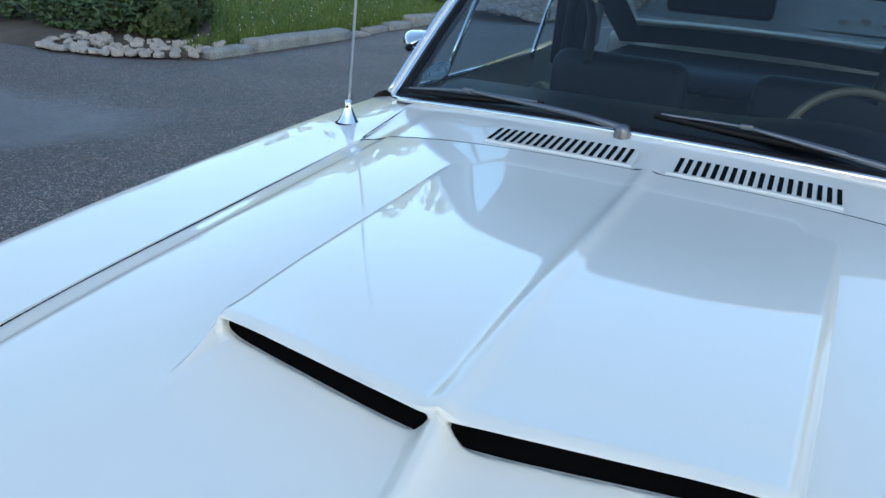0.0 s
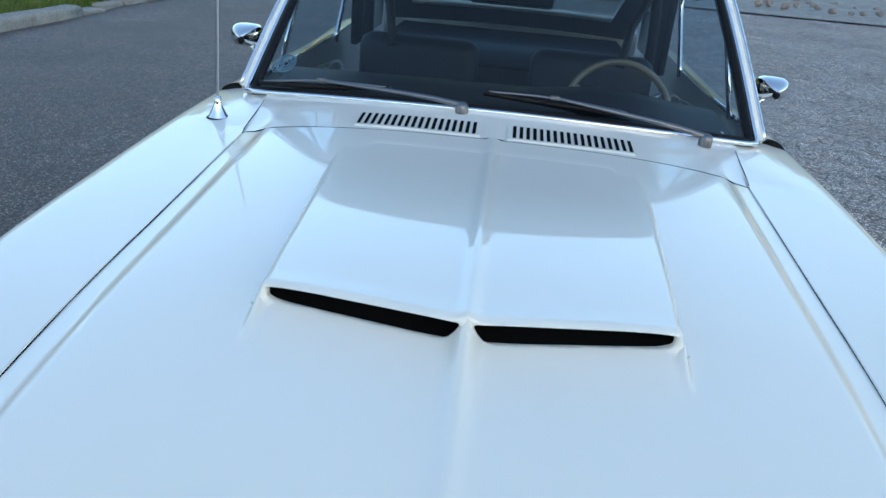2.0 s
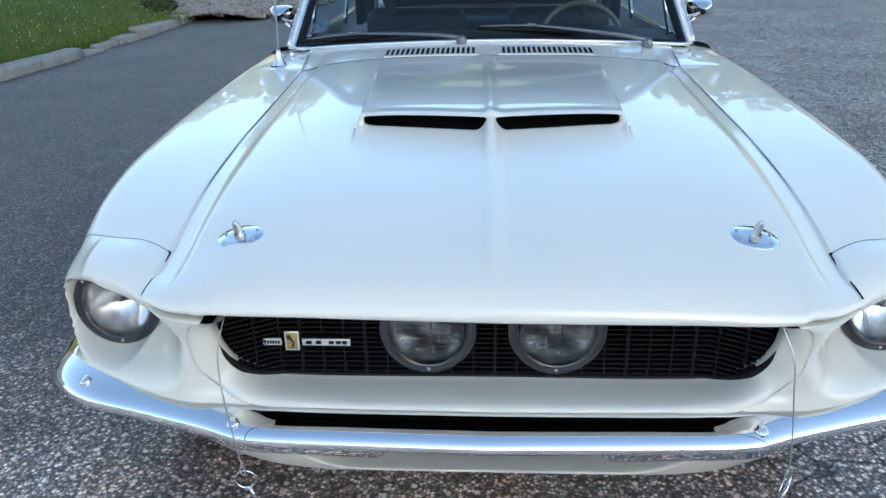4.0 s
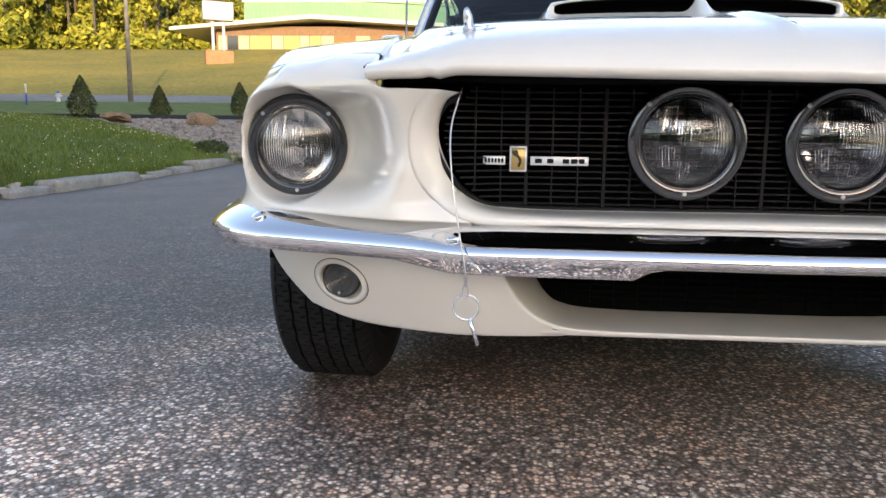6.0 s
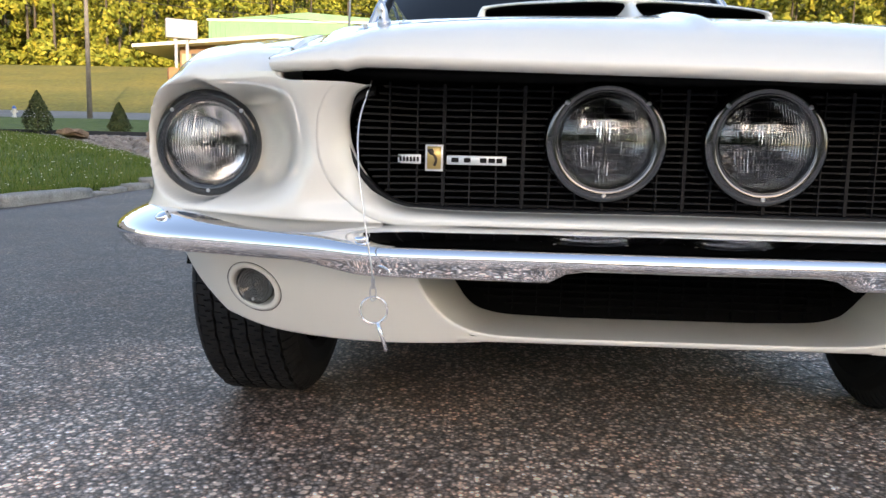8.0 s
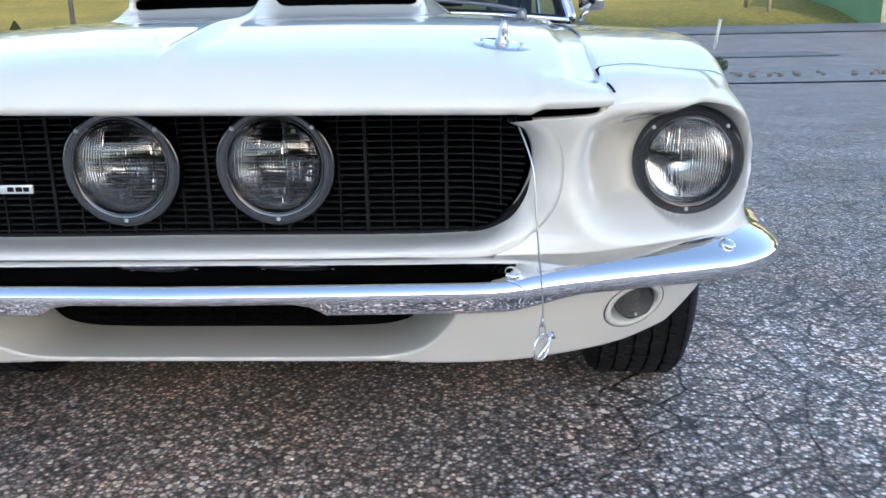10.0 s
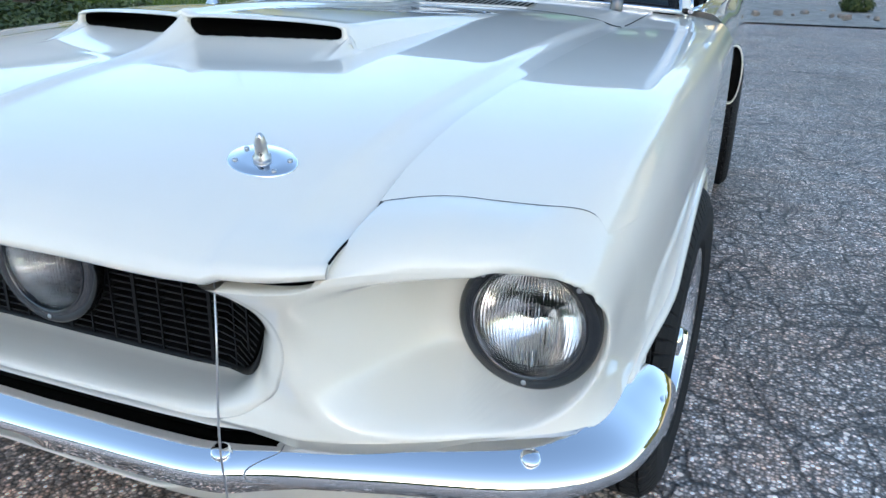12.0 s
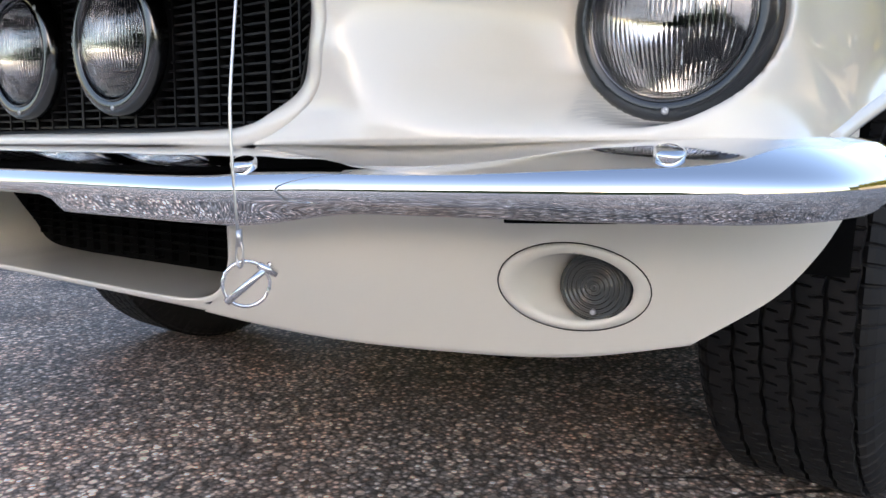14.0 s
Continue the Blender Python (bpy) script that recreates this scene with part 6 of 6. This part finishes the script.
prof = [(2.0, 0), (length + 3.5, 0), (length + 3.5, 8.8), (length * 0.55, 10.0), (2.0, 8.7)]
ends = [[bm.verts.new((x, y, z)) for x, z in prof] for y in (13, 34)]
for k in range(5):
    bm.faces.new((ends[0][k], ends[0][(k + 1) % 5], ends[1][(k + 1) % 5], ends[1][k]))
bm.faces.new(ends[0][::-1])
bm.faces.new(ends[1])
hall = part("hall", bm, MINT, house, "mint green metal hall", smooth=False)
for k in range(46):
    x = 2.3 + k * (length + 1.0) / 45
    part("rib", box_bm(x, x + 0.10, 12.93, 13.0, 3.0, 8.7), MINT, hall, smooth=False)
part("parapet", box_bm(1.8, length + 3.7, 12.85, 13.0, 8.55, 8.85), ROOF_WHITE, hall, "white metal trim", smooth=False, m=Matrix.Identity(4))
part("annexe", box_bm(length + 4.5, length + 16, 2, 14, -1.5, 4.2), CREAM, house, "sunlit cream annexe", smooth=False)
part("annexe_roof", box_bm(length + 4.1, length + 16.4, 1.6, 14.4, 4.2, 4.5), ROOF_WHITE, house, smooth=False)

# white sign metal greyed: the shade on its near side is in the colour
SIGN_GREY = mottled("weathered_sign_metal", 1.0, (0.36, 0.36, 0.40), (0.46, 0.46, 0.50), 0.6, 0.1)
# sign on two posts over a brick base
sx, sy = spot_at(-21.0, 84)
sg = thing("sign", "blank white box sign on two posts with a brick base", "sign", m=Matrix.Translation((sx, sy, lie(sy))) @ Euler((0, 0, radians(28))).to_matrix().to_4x4())
part("sign_box", box_bm(-1.55, 1.55, -0.45, 0.45, 4.6, 6.5, 0.06), SIGN_GREY, sg, "white sign box")
for x in (-0.55, 0.55):
    tube("post", [(x, 0, -0.3), (x, 0, 4.65)], 0.17, SIGN_GREY, sg, n=10)
    tube("arch", [(x, 0, 4.1), (x + 0.25 * (1 if x > 0 else -1), 0, 4.6)], 0.10, SIGN_GREY, sg, n=8)
part("base", box_bm(-1.4, 1.4, -0.8, 0.8, -0.6, 1.55, 0.05), mottled("red_brick", 3, (0.30, 0.14, 0.07), (0.40, 0.21, 0.11)), sg, "orange brick base")

# utility poles and wires
def pole(x, y, h, label):
    p = thing("utility_pole", label, "pole", "utility poles", Matrix.Translation((x, y, lie(y))))
    tube("shaft", [(0, 0, -0.5), (0, 0, h)], [0.16, 0.10], POLE, p, n=10)
    part("crossarm", box_bm(-1.1, 1.1, -0.06, 0.06, h - 0.9, h - 0.75), POLE, p, smooth=False)
    for x0 in (-0.9, -0.45, 0.45, 0.9):
        tube("insulator", [(x0, 0, h - 0.75), (x0, 0, h - 0.55)], 0.05, SIGN_GREY, p, n=8)
    return p


px, py = spot_at(-27.0, 51.5)
pole(px, py, 10.5, "grey timber utility pole beside the road")
pr = [spot_at(az, d) for az, d in ((19.4, 66), (20.9, 64), (31.5, 62))]
for x, y in pr:
    q = pole(x, y, 8.2, "brown timber utility pole with crossarm")
    turned("transformer", [(0, 0.0001), (0, 0.24), (0.75, 0.24), (0.85, 0.0001)], ROOF_WHITE, q, "grey transformer can", 14, "Z", at=(0.35, -0.1, 6.3))
WIRE = material("black_cable", (0.015, 0.015, 0.015), 0.6)
for k, (za, zc) in enumerate(((9.7, 7.6), (9.5, 7.4), (8.2, 6.6), (7.4, 6.0))):
    a, b = Vector((px, py, lie(py) + za)), Vector((pr[0][0], pr[0][1], lie(pr[0][1]) + zc))
    for p, q in ((a, b), (b, Vector((pr[2][0] + 40, pr[2][1], lie(60) + zc)))):
        tagged(tube("power_line", [tuple(p.lerp(q, t) - Vector((0, 0, 3.0 * t * (1 - t)))) for t in np.linspace(0, 1, 13)], 0.022, WIRE, None, n=5), "thin black overhead cable between poles", "cable", "overhead cables")

# small things by the road
def hydrant(x, y):
    h = thing("hydrant", "white and blue fire hydrant by the road", "hydrant", m=Matrix.Translation((x, y, lie(y) + 0.05)))
    turned("barrel", [(0, 0.0001), (0, 0.14), (0.05, 0.14), (0.06, 0.10), (0.45, 0.10), (0.47, 0.13), (0.52, 0.13)], ROOF_WHITE, h, "", 14, "Z")
    turned("cap", [(0.52, 0.13), (0.60, 0.11), (0.68, 0.05), (0.70, 0.0001)], material("blue_paint", (0.05, 0.12, 0.35), 0.5), h, "blue cap", 14, "Z")
    turned("outlet", [(-0.2, 0.0001), (-0.2, 0.06), (0.2, 0.06), (0.2, 0.0001)], ROOF_WHITE, h, "", 10, "X", at=(0, 0, 0.35))


hydrant(*spot_at(-31.5, 52.5))
x, y = spot_at(-33.4, 50.5)
mk = thing("marker_post", "slim white and blue marker post", "post", m=Matrix.Translation((x, y, lie(y))))
tube("shaft", [(0, 0, -0.2), (0, 0, 0.7)], 0.06, material("blue_band", (0.05, 0.10, 0.30), 0.5), mk, n=8)
tube("tip", [(0, 0, 0.7), (0, 0, 1.25)], 0.06, ROOF_WHITE, mk, n=8)
x, y = spot_at(17.9, 36, (0.03, 0))
wp = thing("white_post", "leaning white plastic post beside the gravel", "post", m=Matrix.Translation((x, y, lie(y))))
tube("shaft", [(0, 0, -0.2), (0.22, 0, 1.25)], 0.075, ROOF_WHITE, wp, n=8)
tube("cap", [(0.22, 0, 1.25), (0.23, 0, 1.29)], 0.08, ROOF_WHITE, wp, n=8)

# chain-link fence and gate
FENCE = material("galvanised_wire", (0.30, 0.30, 0.29), 0.5, 0.6)
fp = [spot_at(az, d, (0.03, 0)) for az, d in ((8.5, 80), (10.2, 78.5), (12.0, 77), (13.6, 75.5), (15.0, 74), (16.4, 74.5), (18.0, 75), (19.6, 75.5))]
fence = thing("fence", "grey chain-link fence along the slope", "fence")
for k, (x, y) in enumerate(fp):
    tube("fence_post", [(x, y, lie(y) - 0.2), (x, y, lie(y) + 1.8)], 0.05, FENCE, fence, n=6)
    if k:
        a, b = Vector((*fp[k - 1], 0)), Vector((x, y, 0))
        za, zc = lie(a.y), lie(b.y)
        tube("rail", [(a.x, a.y, za + 1.75), (b.x, b.y, zc + 1.75)], 0.035, FENCE, fence, n=5)
        for j in range(9):
            t = j / 9
            tube("strand", [tuple(a.lerp(b, t) + Vector((0, 0, za + 0.05))), tuple(a.lerp(b, min(t + 0.22, 1)) + Vector((0, 0, zc + 1.7)))], 0.012, FENCE, fence, n=3)

# ribbed metal shed
x, y = spot_at(27.2, 58, (0.09, -1.0))
shed = thing("shed", "cream ribbed metal shed on a block wall", "building", m=Matrix.Translation((x, y, lie(y) - 0.3)) @ Euler((0, 0, radians(-6))).to_matrix().to_4x4())
BLOCKS = mottled("cream_block", 1.5, (0.50, 0.42, 0.27), (0.60, 0.52, 0.36), 0.85, 0.2)
part("block_wall", box_bm(0, 26, 0, 14, -1, 2.0), BLOCKS, shed, "cream painted block wall", smooth=False)
clad = part("cladding", box_bm(0.02, 26, 0.02, 14, 2.0, 5.2), mottled("cream_metal", 1, (0.42, 0.38, 0.25), (0.5, 0.46, 0.31), 0.5, 0.1), shed, "cream metal cladding", smooth=False)
for k in range(58):
    part("rib", box_bm(0.05 + 0.45 * k, 0.20 + 0.45 * k, -0.08, 0.02, 2.0, 5.2), BLOCKS, clad, smooth=False)
part("side_wall", box_bm(-0.02, 0.0, 0, 14, -1, 5.2), MINT, shed, "grey green side", smooth=False)
part("roof", box_bm(-0.4, 26.4, -0.4, 14.4, 5.2, 5.45), ROOF_WHITE, shed, smooth=False)
x, y = spot_at(18.3, 96, (-0.1, -1.1))
gar = thing("garage", "grey garage with dark open bays", "building", m=Matrix.Translation((x - 6, y, lie(y) - 0.3)))
part("shell", box_bm(0, 26, 0, 10, -1, 4.0), mottled("grey_siding", 1, (0.22, 0.21, 0.19), (0.30, 0.285, 0.26)), gar, smooth=False)
part("roof", box_bm(-0.5, 26.5, -0.8, 10.5, 4.0, 4.4), BLACK, gar, "dark roof", smooth=False)
for k in range(4):
    part("bay", box_bm(1.2 + 6.2 * k, 5.6 + 6.2 * k, -0.06, 0.02, -0.5, 3.2), MATT_BLACK, gar, "dark open bay", smooth=False)

# woods on the hill: trunks and crowns of many leaf clumps
rng = random.Random(5)
wv, wf = [], []
tv, tf = [], []
for k in range(190):
    az = -46 + 92 * (k % 95) / 94 + rng.uniform(-0.6, 0.6)
    d = (118 if k < 95 else 134) + rng.uniform(-5, 9)
    if 5 < az < 30 and k < 95:
        d -= 6
    x, y = d * math.sin(radians(az)), d * math.cos(radians(az))
    y += 8
    z, h, r = lie(y), rng.uniform(15, 23) + (3 if k >= 95 else 0), rng.uniform(3.4, 5.2)
    i = len(tv)
    for a in range(6):
        c, s = math.cos(a * 1.047), math.sin(a * 1.047)
        tv += [(x + 0.28 * c, y + 0.28 * s, z - 1), (x + 0.08 * c, y + 0.08 * s, z + h * 0.8)]
    tf += [(i + 2 * a, i + 2 * ((a + 1) % 6), i + 2 * ((a + 1) % 6) + 1, i + 2 * a + 1) for a in range(6)]
    pine = rng.random() < 0.35
    lumps = []
    for j in range(16):
        t = (j + rng.random()) / 16
        a = rng.uniform(0, 6.28)
        rr = r * ((1 - t) ** 0.8 if pine else math.sqrt(max(0.05, 1 - (1.7 * t - 0.75) ** 2))) * rng.uniform(0.45, 0.85)
        lumps.append((Vector((x + rr * math.cos(a), y + rr * math.sin(a), z + h * (0.02 + 0.96 * t))), r * rng.uniform(0.24, 0.42) * (0.7 if pine else 1)))
    for j in range(5):                                                 # undergrowth
        lumps.append((Vector((x + rng.uniform(-3.5, 3.5), y - rng.uniform(0, 4), z + rng.uniform(0.5, 3.0))), rng.uniform(1.2, 2.0)))

    def clump(g):
        c, rad = lumps[g.randrange(21)]
        n = Vector((g.gauss(0, 1), g.gauss(0, 1) - 0.3, g.gauss(0, 0.8) + 0.3)).normalized()
        return c + n * rad * (0.7 + 0.4 * g.random()), n
    leaves(1500, clump, 0.42, rng, (wv, wf))
tagged(place("woods", data_of("woods", wv, wf, WOODS, False)), "sunlit yellow-green woodland on the hill behind the building", "trees", kind="stuff")
tagged(place("trunks", data_of("trunks", tv, tf, BARK)), "grey trunks of the woodland trees", "trees", kind="stuff")
# the wooded hill rises on behind the first trees
FAR_CROWNS = mottled("far_tree_crowns", 0.35, (0.030, 0.038, 0.010), (0.150, 0.150, 0.036), 0.95, 1.0, 1.2, 1.6)
rows = []
for az in np.linspace(-58, 58, 150):
    row = []
    for k in range(22):
        d = 146 + 2.4 * k
        x, y = d * math.sin(radians(az)), 8 + d * math.cos(radians(az))
        lump = 2.2 * noise.noise((x * 0.16, y * 0.16, 0)) + 1.2 * noise.noise((x * 0.5, y * 0.5, 3))
        row.append((x, y, lie(y) + 26 * (k / 21) ** 0.5 + (lump if k else -1)))
    rows.append(row)
tagged(sheet("wooded_hill", rows, FAR_CROWNS, None, flip=True), "wooded hill of yellow-green crowns behind the trees", "hill", kind="structure")

# tall beige metal barn at the yard's far corner
BARN = mottled("beige_barn_metal", 0.8, (0.40, 0.36, 0.33), (0.47, 0.43, 0.40), 0.6, 0.1)
x, y = spot_at(-49.0, 34, (0.98, -0.45))
barn = thing("barn", "tall beige ribbed metal barn with a dark slatted gate", "building", m=Matrix.Translation((x, y, lie(y) - 0.4)) @ Euler((0, 0, radians(58))).to_matrix().to_4x4())
barn_wall = part("wall", box_bm(-22, 0, 0, 9, -1, 9.0), BARN, barn, "beige metal wall", smooth=False)
for k in range(24):
    part("rib", box_bm(-21.9 + 0.92 * k, -21.78 + 0.92 * k, -0.06, 0.0, 0.0, 9.0), BARN, barn_wall, smooth=False)
part("roof", box_bm(-22.5, 0.5, -0.5, 9.5, 9.0, 9.3), ROOF_WHITE, barn, smooth=False)
gate = part("gate", box_bm(-7.4, -3.4, -0.14, -0.09, 0.5, 0.75), BLACK, barn, "dark gate rail", smooth=False)
for k in range(9):
    part("slat", box_bm(-7.4 + 0.45 * k, -7.2 + 0.45 * k, -0.13, -0.10, 0.6, 4.6), BLACK, gate, smooth=False)
